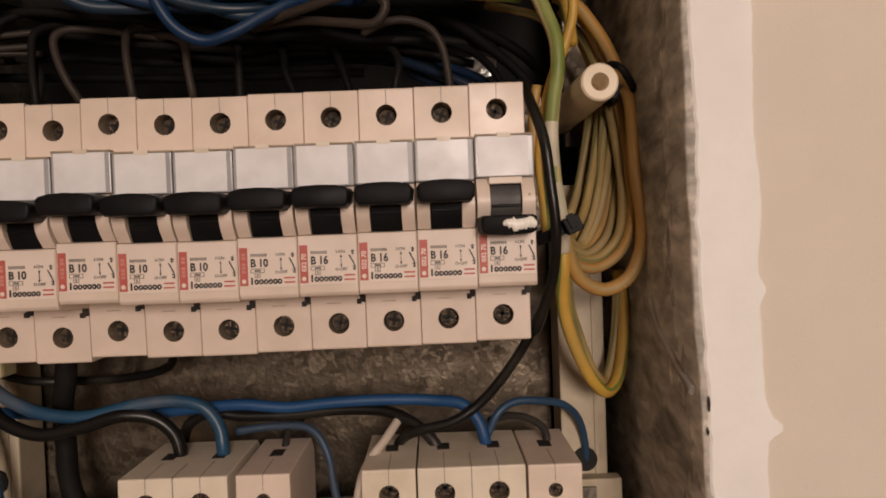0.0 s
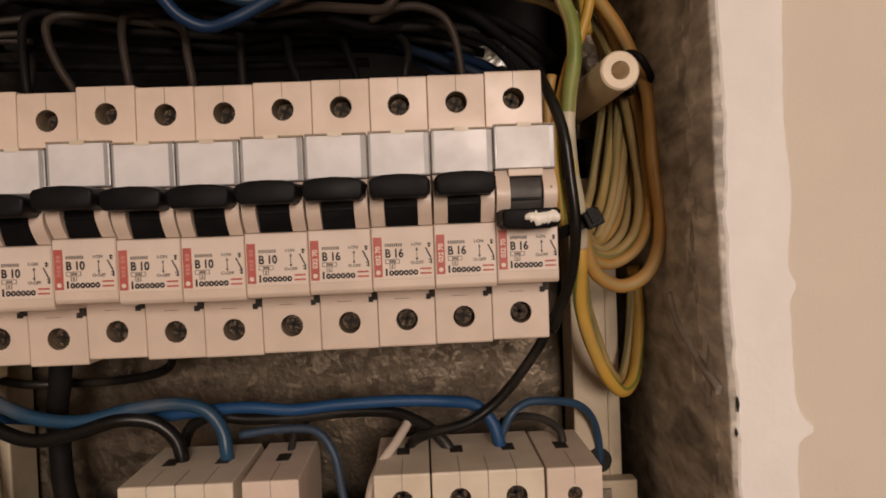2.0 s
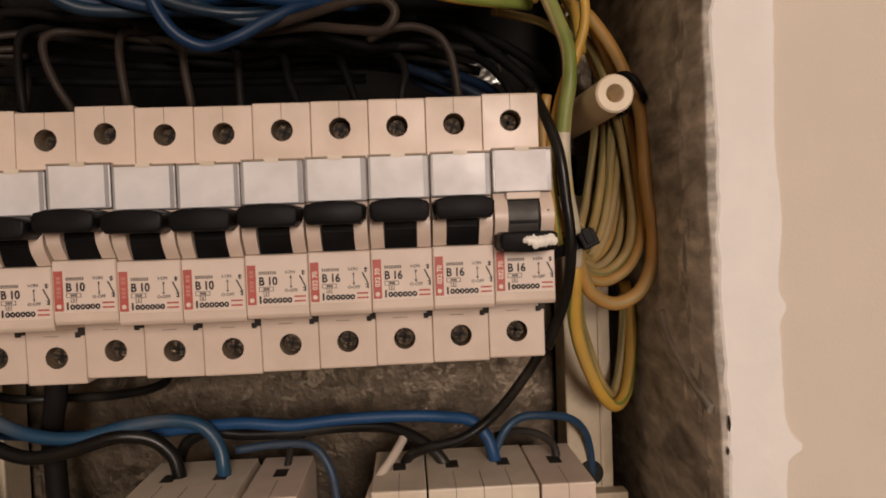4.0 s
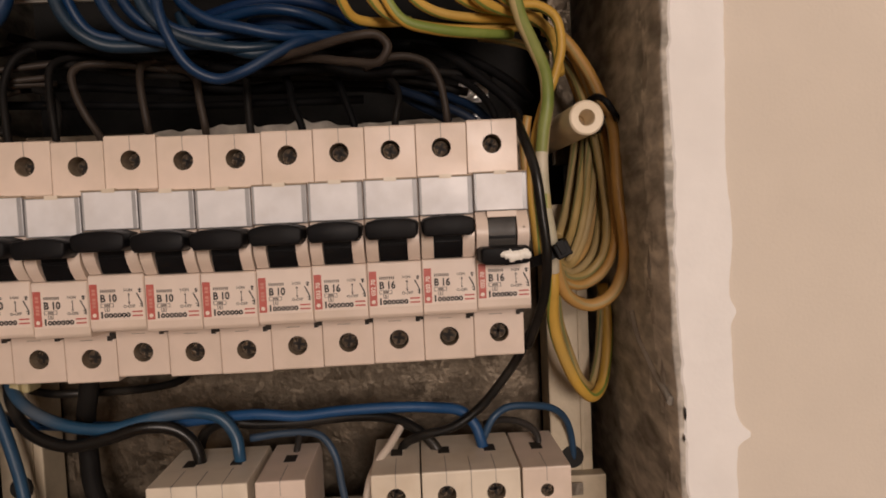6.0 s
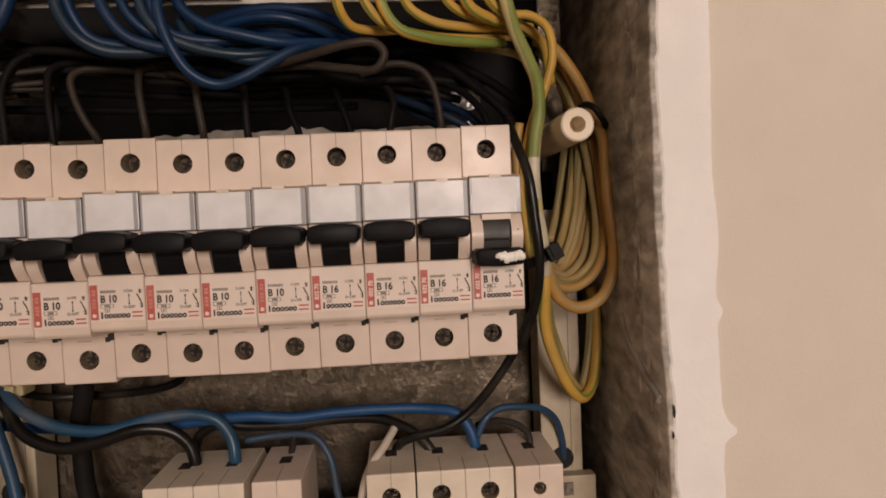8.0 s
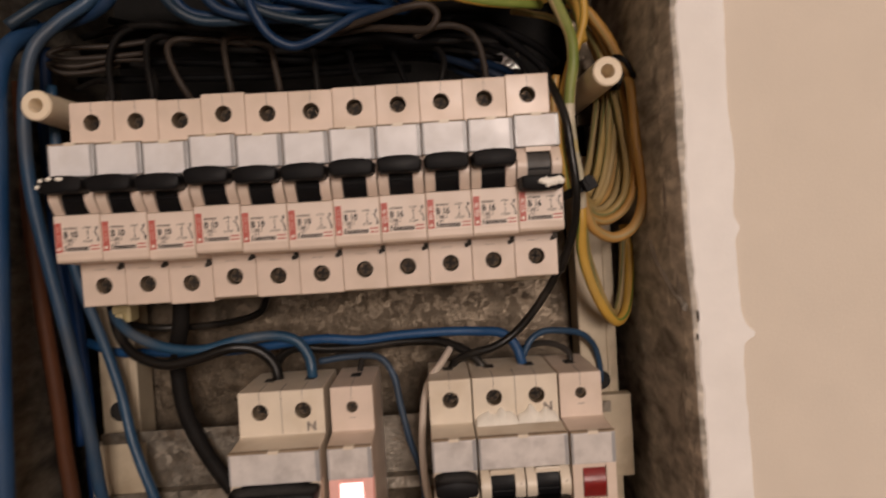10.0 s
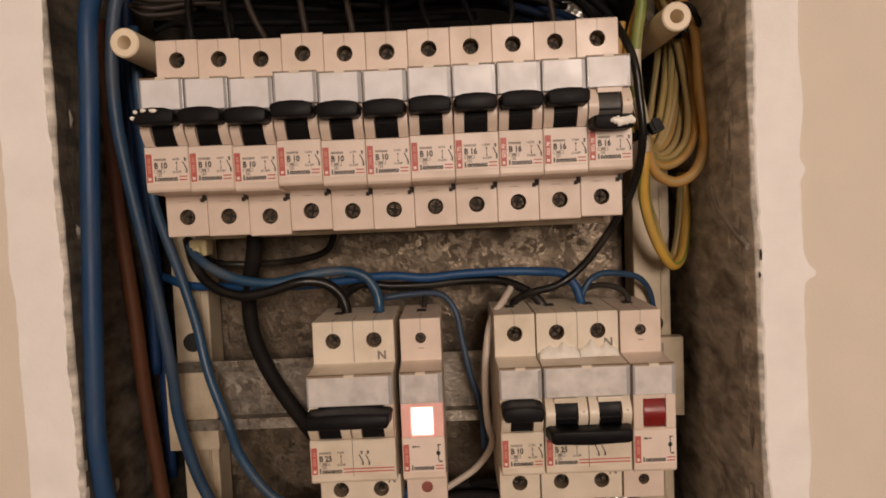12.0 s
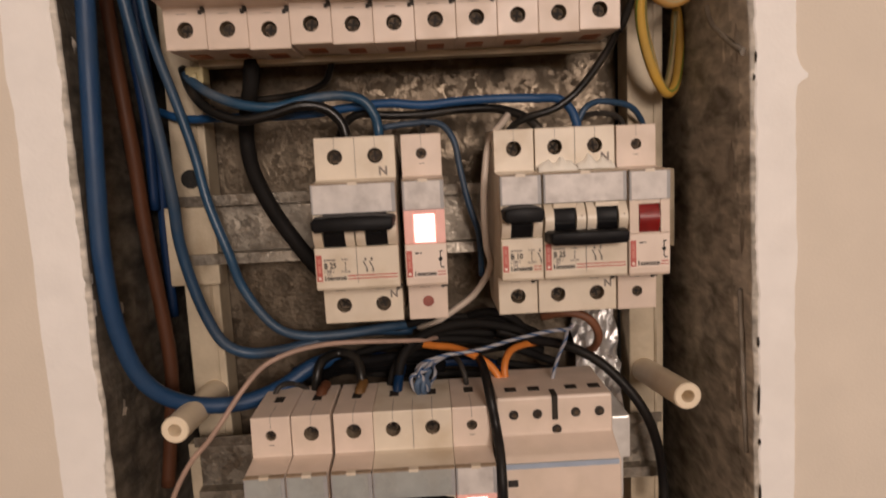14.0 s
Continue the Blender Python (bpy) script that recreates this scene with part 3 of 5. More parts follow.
def post(name, x0, x1, top, label, wide=0.003):
    p = thing(name, (0, 0, 0), label, "frame post", "panel frame")
    c = (x0 + x1) / 2
    part("channel", boxes((x0, x1, 0.008, 0.026, 1.12, top), bevel=0.0008), "cream_post", p)
    part("rib", boxes((x1 - 0.0050, x1 - 0.0036, 0.0072, 0.009, 1.13, top - 0.01), bevel=0.0003), "cream_post", p)
    for z in ((1.3765, 1.2515) if wide < 0.0031 else (1.3765,)):
        part("bracket", boxes((x0 - 0.004, x1 + wide, 0.001, 0.008, z - 0.028 + 0.008 * (wide > 0.0031), z + 0.012 + 0.008 * (wide > 0.0031)), bevel=0.0008), "cream_post", p)
    # slot: a solid disc, its inner shade given by the colour
    bm = bmesh.new()
    disc_tube(bm, c, 1.4025, 0.0066, 0.0078, 0.0048, 0.0048, 18)
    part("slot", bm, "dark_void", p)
    return p


post("frame_post", -0.021, -0.003, 1.53, "cream plastic frame post with brackets and dark slots")
post("frame_post", 0.2125, 0.2307, 1.512, "cream plastic frame post with brackets and dark slots", 0.0038)


def din_rail(z, x0, x1, dy=0.0):
    p = thing("mounting_rail", ((x0 + x1) / 2, dy, z), "dull zinc mounting rail carrying the breakers", "rail", "mounting rails")
    h = (x1 - x0) / 2
    part("web", boxes((-h, h, 0.0055, 0.0065, -0.0125, 0.0125)), "zinc_rail", p)
    for s in (-1, 1):
        bm = bmesh.new()
        prism(bm, [(-0.001, s * 0.0175), (0.0, s * 0.0175), (0.0002, s * 0.0132), (0.0063, s * 0.0127), (0.0063, s * 0.0117), (-0.0008, s * 0.0122)], -h, h)
        part("flange", bm, "zinc_rail", p)
    return p


din_rail(1.5, -0.010, 0.2015)
din_rail(1.3765, -0.018, 0.224)
din_rail(1.2535, -0.018, 0.224, -0.008)
tagged(part("rail_strip", boxes((0.003, 0.197, -0.0115, -0.001, 1.4552, 1.4584), bevel=0.0006), "cream_post", None), "cream plastic strip under the top breaker row", "strip")

# ---- breakers ----
PITCH = 0.0177
OUTLINE = [(0.0015, 0.036), (-0.004, 0.0415), (-0.0436, 0.0415), (-0.044, 0.0411), (-0.044, 0.0232), (-0.0465, 0.0228), (-0.0605, 0.0222), (-0.0617, 0.0212), (-0.0617, 0.0100), (-0.058, 0.0096), (-0.058, -0.0042),
           (-0.0622, -0.0046), (-0.0622, -0.0216), (-0.0614, -0.0227), (-0.0455, -0.0236), (-0.044, -0.0242), (-0.044, -0.0411), (-0.0436, -0.0415), (-0.004, -0.0415), (0.0015, -0.036)]


def module_body(p, poles, material, r=0.0034, depth=0.0085, small=False):
    """The moulded case with sunk screw holes; its screws and openings are parts of their own."""
    w = poles * PITCH - 0.00018
    bm = bmesh.new()
    prism(bm, OUTLINE, -w / 2, w / 2, 0.00025)
    faces = [f for f in bm.faces if abs(f.normal.y) > 0.99 and abs(f.calc_center_median().y + 0.044) < 1e-4 and f.calc_area() > 8e-5]
    spans = [(min(v.co.x for v in f.verts), max(v.co.x for v in f.verts), min(v.co.z for v in f.verts), max(v.co.z for v in f.verts)) for f in faces]
    bmesh.ops.delete(bm, geom=faces, context="FACES_ONLY")
    for x0, x1, z0, z1 in spans:
        hz = 0.033 if z0 > 0 else -0.0332
        holed_plate(bm, x0, x1, z0, z1, -0.044, [((k - (poles - 1) / 2) * PITCH, hz, r) for k in range(poles)], depth)
    bmesh.ops.remove_doubles(bm, verts=bm.verts, dist=1e-6)
    part("case", bm, [material, "hole_dark", "shaded_hole_wall"], p)
    for k in range(poles):
        cx = (k - (poles - 1) / 2) * PITCH
        for hz in (0.033, -0.0332):
            s = bmesh.new()
            y = -0.044 + depth - 0.0040 + 0.0014 * math.sin(cx * 900 + hz * 70) if not small else -0.0425
            disc_tube(s, cx, hz, y + 0.001, y, r * 0.86, r * 0.8, 14)
            turn = 0.5 + cx * 60 + hz * 20
            for t in (turn, turn + math.pi / 2):
                c, q = math.cos(t), math.sin(t)
                vs = [s.verts.new((cx + a * c * r * 0.60 - b * q * r * 0.15, y - 0.00006, hz + a * q * r * 0.60 + b * c * r * 0.15)) for a, b in ((-1, -1), (1, -1), (1, 1), (-1, 1))]
                s.faces.new(vs).material_index = 1
            part("screw", s, ["screw", "screw_slot"], p)
        part("terminal_mouth", boxes((cx - 0.0038, cx + 0.0038, -0.030, -0.018, -0.0419, -0.0409)), "copper", p, "reddish copper terminal opening")
        part("terminal_mouth", boxes((cx - 0.0022, cx + 0.0022, -0.025, -0.018, 0.0409, 0.0417)), "hole_dark", p, "terminal opening painted as shade")
        part("seam", boxes((cx - 0.0001, cx + 0.0001, -0.04405, -0.028, 0.0362, 0.0416)), "print_grey", p)
    part("notch", boxes((w / 2 - 0.0016, w / 2 + 0.0001, -0.0452, -0.0436, -0.0264, -0.0240), (w / 2 - 0.0026, w / 2 - 0.0012, -0.0450, -0.0436, -0.0270, -0.0254)), "hole_dark", p)
    for k in range(poles):
        cx = (k - (poles - 1) / 2) * PITCH
        part("scribed_line", boxes((cx - 0.0035, cx + 0.001, -0.0442, -0.0439, -0.02665, -0.0265)), "print_grey", p)
    return w


def window_cover(p, w, material="paper"):
    part("label_cover", boxes((-w / 2 + 0.0001, w / 2 - 0.0001, -0.0630, -0.0605, 0.0097, 0.0219), bevel=0.0004), "cover", p, "clear bluish plastic label cover")
    part("paper_label", boxes((-w / 2 + 0.0009, w / 2 - 0.0017, -0.06325, -0.0629, 0.0100, 0.0217), bevel=0.0001), material, p, "blank paper label, cover glare put into its tone")
    part("cover_edge", boxes((-w / 2 + 0.0002, w / 2 - 0.0002, -0.0632, -0.0604, 0.0219, 0.0224)), "grime", p, "brown line of grime and shade along the cover edge")
    part("catch", boxes((-0.002, 0.002, -0.0634, -0.0600, 0.0214, 0.0227)), "breaker_old", p)


def cheeks(p, poles, material):
    """The raised, rounded guards each side of a lever slot."""
    for k in range(poles):
        cx = (k - (poles - 1) / 2) * PITCH
        for s in (-1, 1):
            bm = bmesh.new()
            prof = [(-0.0575, 0.0095)] + [(-0.0612 - 0.0042 * math.sin(math.pi * i / 9), 0.0095 - 0.0138 * i / 9) for i in range(10)] + [(-0.0575, -0.0043)]
            a, b = sorted((cx + s * 0.0047, cx + s * 0.0085))
            prism(bm, prof, a, b)
            guard = smooth(part("guard", bm, material, p), 30)
            if s > 0:
                # dimple: a tiny raised disc coloured like the shade in a dent
                bm = bmesh.new()
                disc_tube(bm, cx + 0.0068, 0.0042, -0.0640, -0.0652, 0.00042, 0.00036, 10)
                part("dimple", bm, "grime", guard)


def lever(p, poles, up, material="lever_black", splash=0):
    """The rocker: a stem in each slot and one full-width bar."""
    w = poles * PITCH - 0.0006
    z = 0.0061 if up else -0.0042
    h = w / 2
    arch = [(-h, 0.0016), (-h + 0.0008, 0.0026), (-h * 0.55, 0.0034), (0, 0.0036), (h * 0.55, 0.0034), (h - 0.0008, 0.0026), (h, 0.0016)]
    if up:
        out = arch + [(h - 0.0002, -0.0016), (h - 0.0013, -0.0030), (-h + 0.0013, -0.0030), (-h + 0.0002, -0.0016)]
    else:
        out = [(-h, -0.0018), (-h, 0.0018), (-h + 0.0012, 0.0026), (h - 0.0012, 0.0026), (h, 0.0018), (h, -0.0018), (h - 0.0014, -0.0030), (0, -0.0034), (-h + 0.0014, -0.0030)]
    bm = bmesh.new()
    a = [bm.verts.new((x, -0.0622, z + q)) for x, q in out]
    front_y, slim = (-0.0736, 0.95) if up else (-0.0716, 0.92)
    b = [bm.verts.new((x * slim, front_y, z + q * 0.94)) for x, q in out]
    bm.faces.new(a)
    front = bm.faces.new(b[::-1])
    for k in range(len(out)):
        j = (k + 1) % len(out)
        bm.faces.new((a[k], b[k], b[j], a[j])).smooth = True
    bmesh.ops.bevel(bm, geom=list(front.edges), offset=0.0006, segments=2, profile=0.5, affect="EDGES")
    for f in bm.faces:
        f.smooth = True
    lv = part("lever", bm, material, p, "black toggle lever switched on" if up else "black toggle lever switched off")
    for k in range(poles):
        cx = (k - (poles - 1) / 2) * PITCH
        st = bmesh.new()
        prof = [(-0.0572, 0.0095)] + [(-0.0595 - 0.0036 * math.sin(math.pi * (i + 1) / 10), 0.0095 - 0.0138 * i / 8) for i in range(9)] + [(-0.0572, -0.0043)]
        prism(st, prof, cx - 0.0045, cx + 0.0045)
        smooth(part("stem", st, "lever_black" if up or poles == 2 else "lever_grey", lv), 30)
        part("stem_ridge", boxes((cx - 0.0043, cx + 0.0043, -0.0638, -0.0622, 0.0008, 0.0016), bevel=0.0002), "lever_black", lv)
    if splash and up:
        for k in range(splash):
            sp = bmesh.new()
            bmesh.ops.create_icosphere(sp, subdivisions=2, radius=1.0)
            sx, hz = ((-0.0062, 0.0018), (-0.0033, 0.0022), (0.0005, 0.0021), (-0.0075, -0.0005))[k % 4]
            rx = 0.0013 * (0.7 + 0.2 * (k % 3))
            for v in sp.verts:
                b = 1 + 0.5 * noise.noise(v.co * 2.3 + Vector((k * 3.1, 0, 0)))
                v.co = Vector((sx + v.co.x * rx * b, -0.0737 + v.co.y * 0.0006, z + hz + v.co.z * 0.0008 * b))
            smooth(part("paint_splash", sp, "wet_paint", lv, "dried white paint splash"), 80)
    elif splash:
        sp = bmesh.new()
        n, rows = 34, []
        for k in range(n + 1):
            u = k / n
            x = h - 0.0105 + 0.0096 * u
            grow = min(1.0, 6 * u, 8 * (1 - u) + 0.4)
            top = z + 0.0004 + grow * (0.0006 + 0.0013 * (0.5 + noise.noise((u * 5.2, 1.7, 0))) + 0.0007 * noise.noise((u * 17, 4.1, 0)))
            low = z - 0.0004 - grow * (0.0006 + 0.0013 * (0.5 + noise.noise((u * 4.1, 8.3, 2))) + 0.0006 * noise.noise((u * 14, 2.2, 5)))
            rows.append([sp.verts.new(v) for v in ((x, -0.0714, top + 0.0001), (x, -0.0721, top - 0.0003), (x, -0.0723 - 0.0003 * noise.noise((u * 11, 3, 3)), (top + low) / 2), (x, -0.0721, low + 0.0003), (x, -0.0714, low - 0.0001))])
        for a, b in zip(rows, rows[1:]):
            for k in range(4):
                sp.faces.new((a[k], b[k], b[k + 1], a[k + 1])).smooth = True
        sp.faces.new(rows[0])
        sp.faces.new(rows[-1][::-1])
        part("paint_splash", sp, "wet_paint", lv, "ragged smear of dried white paint")
    return lv


BLOCKS = {}


def brand_blocks(x, z, f, parent):
    """Plain blocks and rings in place of a brand mark."""
    for i in range(7):
        kind = "bar" if i == 0 else "ring"
        if kind not in BLOCKS:
            bm = bmesh.new()
            if kind == "bar":
                box(bm, -0.00026, 0.00026, 0, 0.0002, 0, 0.0021)
            else:
                rings = [[bm.verts.new((r * math.cos(2 * math.pi * k / 12), 0, 0.00078 + 1.15 * r * math.sin(2 * math.pi * k / 12))) for k in range(12)] for r in (0.00070, 0.00024)]
                for k in range(12):
                    bm.faces.new((rings[0][k], rings[0][(k + 1) % 12], rings[1][(k + 1) % 12], rings[1][k]))
            BLOCKS[kind] = bpy.data.meshes.new("brand_block")
            bm.to_mesh(BLOCKS[kind])
            bm.free()
            BLOCKS[kind].materials.append(MATS["print_black"])
        ob = new("brand_block", BLOCKS[kind])
        ob.parent, ob.location = parent, (x + 0.0003 + i * 0.00137, f, z)


def front_label(p, w, text, poles=1, cover="label_white", lamp=False):
    """The printed front: red side stripe, rating, small print, brand as plain shapes."""
    left, right = -w / 2, w / 2 - 0.0008
    lb = part("front_label", boxes((left + 0.0003, w / 2 - 0.0003, -0.0625, -0.0621, -0.0192, -0.0050), bevel=0.0001), cover, p)
    f, g = -0.06262, -0.0624
    stripe = part("red_stripe", boxes((left + 0.0005, left + 0.0029, f, g, -0.0186, -0.0074)), "print_red", lb, "red side stripe")
    if text == "B 16":
        code = letters("code", "032 70", 0.0019, (left + 0.0024, f - 0.00006, -0.0152), "label_white", stripe)
        code.rotation_euler = (0, radians(-90), 0)
    else:
        part("stripe_print", boxes(*[(left + 0.0012, left + 0.0023, f - 0.00004, f, z - 0.0004, z + 0.0004) for z in (-0.0094, -0.0105, -0.0123, -0.0134, -0.0145)]), "print_pink", stripe)
    bm = bmesh.new()
    disc_tube(bm, left + 0.0017, -0.0173, f, f - 0.00005, 0.00066, 0.00066, 12)
    part("white_dot", bm, "label_white", stripe)
    brand_blocks(left + 0.0037, -0.0183, f, lb)
    for z in (-0.0168, -0.0181):
        part("red_line", boxes((left + 0.0135, right, f, g, z, z + 0.00048)), "print_red", lb, "red line under the print")
    if lamp:
        part("small_print", boxes((left + 0.0042, left + 0.0058, f, g, -0.0087, -0.0081), (left + 0.006, left + 0.0072, f, g, -0.0086, -0.0082)), "print_black", lb)
        bm = bmesh.new()
        disc_tube(bm, w / 2 - 0.0027, -0.0113, f, g, 0.0009, 0.0009, 12)
        box(bm, w / 2 - 0.0029, w / 2 - 0.0025, f, g, -0.0146, -0.0078)
        box(bm, w / 2 - 0.0031, w / 2 - 0.0016, f, g, -0.0082, -0.0077)
        box(bm, w / 2 - 0.0025, w / 2 - 0.0012, f, g, -0.0152, -0.0146)
        part("lamp_symbol", bm, "print_black", lb)
        return lb
    rating = letters("rating", text, 0.0033, (left + 0.0037, f, -0.0131), "print_black", lb)
    rating.scale.x = 0.86
    part("small_print", boxes(*[(left + 0.0038 + i * 0.00062, left + 0.0038 + i * 0.00062 + 0.00042, f, g, -0.0101, -0.0092) for i in range(8)]), "print_grey", lb)
    a = left + 0.0037
    part("trip_symbol", boxes((a, a + 0.0041, f, g, -0.01378, -0.0136), (a, a + 0.0041, f, g, -0.0149, -0.01472), (a, a + 0.00018, f, g, -0.0149, -0.0136), (a + 0.00392, a + 0.0041, f, g, -0.0149, -0.0136),
                              (a + 0.0012, a + 0.0030, f, g, -0.0146, -0.0139), (a + 0.0012, a + 0.0014, f, g, -0.0163, -0.0149), (a + 0.0026, a + 0.0028, f, g, -0.0163, -0.0149), (a + 0.0012, a + 0.0028, f, g, -0.0163, -0.0161), (a + 0.0018, a + 0.0022, f, g, -0.0160, -0.0151)), "print_grey", lb)
    sx = left + 0.0127
    bm = boxes((sx - 0.00009, sx + 0.00009, f, g, -0.0137, -0.0110))
    for z, d in ((-0.0105, -0.0007), (-0.0142, 0.0007)):
        bm.faces.new([bm.verts.new(v) for v in ((sx, f, z), (sx - 0.0004, f, z + d), (sx + 0.0004, f, z + d))])
    part("arrow", bm, "print_black", lb)
    letters("on_mark", "I-ON", 0.00125, (sx - 0.0015, f, -0.0100), "print_grey", lb)
    letters("off_mark", "O-OFF", 0.00125, (sx - 0.0018, f, -0.0152), "print_grey", lb)
    for k in range(poles):
        x = left + 0.0155 + (k * 0.0026 + 0.0050 if poles > 1 else 0)
        bm = boxes((x + 0.0005, x + 0.0008, f, g, -0.0106, -0.0091), (x + 0.0002, x + 0.0012, f, g, -0.0097, -0.0094), (x + 0.0003, x + 0.0011, f, g, -0.0103, -0.0100), (x + 0.0010, x + 0.0014, f, g, -0.0152, -0.0136), (x + 0.0005, x + 0.0012, f, g, -0.0142, -0.0139), (x + 0.0006, x + 0.0014, f, g, -0.0150, -0.0147))
        bm.faces.new([bm.verts.new((x + u, f, v)) for u, v in ((-0.0005, -0.0107), (-0.0001, -0.0106), (0.0013, -0.0135), (0.0009, -0.0136))])
        part("switch_symbol", bm, "print_black", lb)
    return lb


BREAKERS = {}


def breaker(text, poles, up, at, label, material="breaker", splash=0, white=True, group="top row breakers", extra=None, paper="paper"):
    """A modular circuit breaker; alike ones are copied."""
    key = (text, poles, up, material, splash, extra, paper)
    if key in BREAKERS:
        return tagged(copy_thing(BREAKERS[key], pose(*at)), label)
    p = thing("circuit_breaker", at, label, "circuit breaker", group)
    w = module_body(p, poles, material)
    window_cover(p, w, paper)
    cheeks(p, poles, material)
    if not up:
        for k in range(poles):
            cx = (k - (poles - 1) / 2) * PITCH
            part("slot_lintel", boxes((cx - 0.0049, cx + 0.0049, -0.0640, -0.0575, 0.0076, 0.0096), bevel=0.0003), material, p)
    lever(p, poles, up, splash=splash)
    front_label(p, w, text, poles, "label_white" if white else material)
    if poles == 2:
        part("pole_joint", boxes((-0.0001, 0.0001, -0.0443, -0.030, 0.0236, 0.0417)), "print_grey", p)
        part("pole_joint", boxes((-0.0001, 0.0001, -0.0629, -0.0620, -0.0195, -0.0045)), "print_grey", p)
    if poles == 2 and "bottom" not in group:
        letters("neutral_mark", "N", 0.0052, (0.0112 if extra else 0.0100, -0.04412, 0.0262 if extra else 0.0245), "print_grey", p)
        letters("neutral_mark", "N", 0.0046, (0.0120, -0.04412, -0.0305), "print_grey", p)
    BREAKERS[key] = p
    return p


SHIFT = [-0.0003, -0.0006, -0.0013, 0.0002, -0.0006, -0.0007, -0.0002, 0.0, 0.0002, 0.0004, 0.0010]
for i in range(11):
    at = ((i + 0.5) * PITCH, 0, 1.5 + SHIFT[i])
    if i == 0:
        breaker("B 10", 1, True, at, "cream breaker rated B 10 with paint-splashed black lever up", splash=4)
    elif i < 7:
        breaker("B 10", 1, True, at, "cream circuit breaker rated B 10 with black lever up")
    elif i < 10:
        breaker("B 16", 1, True, at, "cream circuit breaker rated B 16 with black lever up")
    else:
        breaker("B 16", 1, False, at, "cream breaker rated B 16 switched off, white paint on lever", splash=4)

ROW2 = 1.3772
main_breaker = breaker("B 25", 2, True, (0.0770, 0, ROW2), "yellowed two pole breaker rated B 25 with lever up", "breaker_old", white=False, group="middle row breakers", paper="paper_grey")
breaker("B 10", 1, True, (0.1468, 0, ROW2), "yellowed breaker rated B 10 with black lever up", "breaker_old", white=False, group="middle row breakers", paper="paper_grey")
two_pole = breaker("B 25", 2, False, (0.1738, 0, ROW2), "yellowed two pole breaker switched off, white paint above cover", "breaker_old", white=False, group="middle row breakers", paper="paper_grey", extra="painted")


def paint_smear(p, x0, x1, z0):
    """A ragged dab of dried paint on the ledge above the cover."""
    bm = bmesh.new()
    n = 26
    low, high = [], []
    for i in range(n + 1):
        u = i / n
        x = x0 + (x1 - x0) * u
        top = z0 + 0.0014 + 0.0050 * max(0.0, math.sin(math.pi * u)) ** 0.6 * (0.6 + 0.9 * noise.noise((x * 260, 2, 0)) + 0.2 * noise.noise((x * 800, 5, 0)))
        low.append(bm.verts.new((x, -0.0492, z0 - 0.0006)))
        high.append((bm.verts.new((x, -0.0478, z0 + 0.0008)), bm.verts.new((x, -0.0452, top)), bm.verts.new((x, -0.0438, top))))
    for i in range(n):
        bm.faces.new((low[i], low[i + 1], high[i + 1][0], high[i][0])).smooth = True
        for k in range(2):
            bm.faces.new((high[i][k], high[i + 1][k], high[i + 1][k + 1], high[i][k + 1])).smooth = True
    part("paint_smear", bm, "wet_paint", p, "dried white paint smear")


paint_smear(two_pole, -0.0168, 0.0002, 0.0232)
paint_smear(two_pole, 0.0004, 0.0166, 0.0235)


def pilot_lamp(at, on, label, paper="paper_grey"):
    p = thing("pilot_lamp", at, label, "indicator lamp", "pilot lamps")
    w = module_body(p, 1, "breaker", r=0.0024, depth=0.003, small=True)
    window_cover(p, w, paper)
    part("lens_frame", boxes((-w / 2 + 0.0002, -0.0046, -0.0626, -0.0575, -0.0044, 0.0097), (0.0046, w / 2 - 0.0002, -0.0626, -0.0575, -0.0044, 0.0097), (-0.0046, 0.0046, -0.0622, -0.0575, 0.0079, 0.0097), (-0.0046, 0.0046, -0.0622, -0.0575, -0.0044, -0.00415), bevel=0.0003), "glow_cap" if on else "breaker", p)
    bm = bmesh.new()
    prof = [(-0.0575, 0.0078)] + [(-0.0605 - 0.0026 * math.sin(math.pi * i / 8), 0.0078 - 0.0119 * i / 8) for i in range(9)] + [(-0.0575, -0.0041)]
    prism(bm, prof, -0.0043, 0.0043)
    smooth(part("lens", bm, "glow_lens" if on else "red_lens", p, "glowing pinkish white lens" if on else "dark red unlit lens"), 30)
    front_label(p, w, "", 1, "label_white", lamp=True)
    if on:
        bm = bmesh.new()
        disc_tube(bm, 0, -0.0332, -0.0438, -0.0442, 0.0026, 0.0025, 16)
        part("screw_cap", bm, "screw_red", p, "dull red screw cap")
    part("underline", boxes((-0.0012, 0.0012, -0.0442, -0.0439, 0.0284, 0.0287)), "print_grey", p)
    return p


pilot_lamp((0.1061, 0, ROW2), True, "cream pilot lamp with glowing pinkish lens, switched on")
pilot_lamp((0.2010, 0, ROW2 - 0.0003), False, "cream pilot lamp with dark red unlit lens")

# ---- bottom row ----
ROW3, OUT3 = 1.2554, -0.010
X3 = [0.0328, 0.0508, 0.0697, 0.0875, 0.1050, 0.1228]
pilot_lamp((X3[0], OUT3, ROW3), False, "cream pilot lamp in the bottom row", "paper_dark")
breaker("B 10", 1, True, (X3[1], OUT3, ROW3), "cream breaker with black lever in the bottom row", group="bottom row breakers", paper="paper_dark")
breaker("B 10", 1, True, (X3[2], OUT3, ROW3), "cream breaker with black lever in the bottom row", group="bottom row breakers", paper="paper_dark")
breaker("B 25", 2, True, ((X3[3] + X3[4]) / 2, OUT3, ROW3), "yellowed two pole breaker in the bottom row", "breaker_old", white=False, group="bottom row breakers", paper="paper_dark")
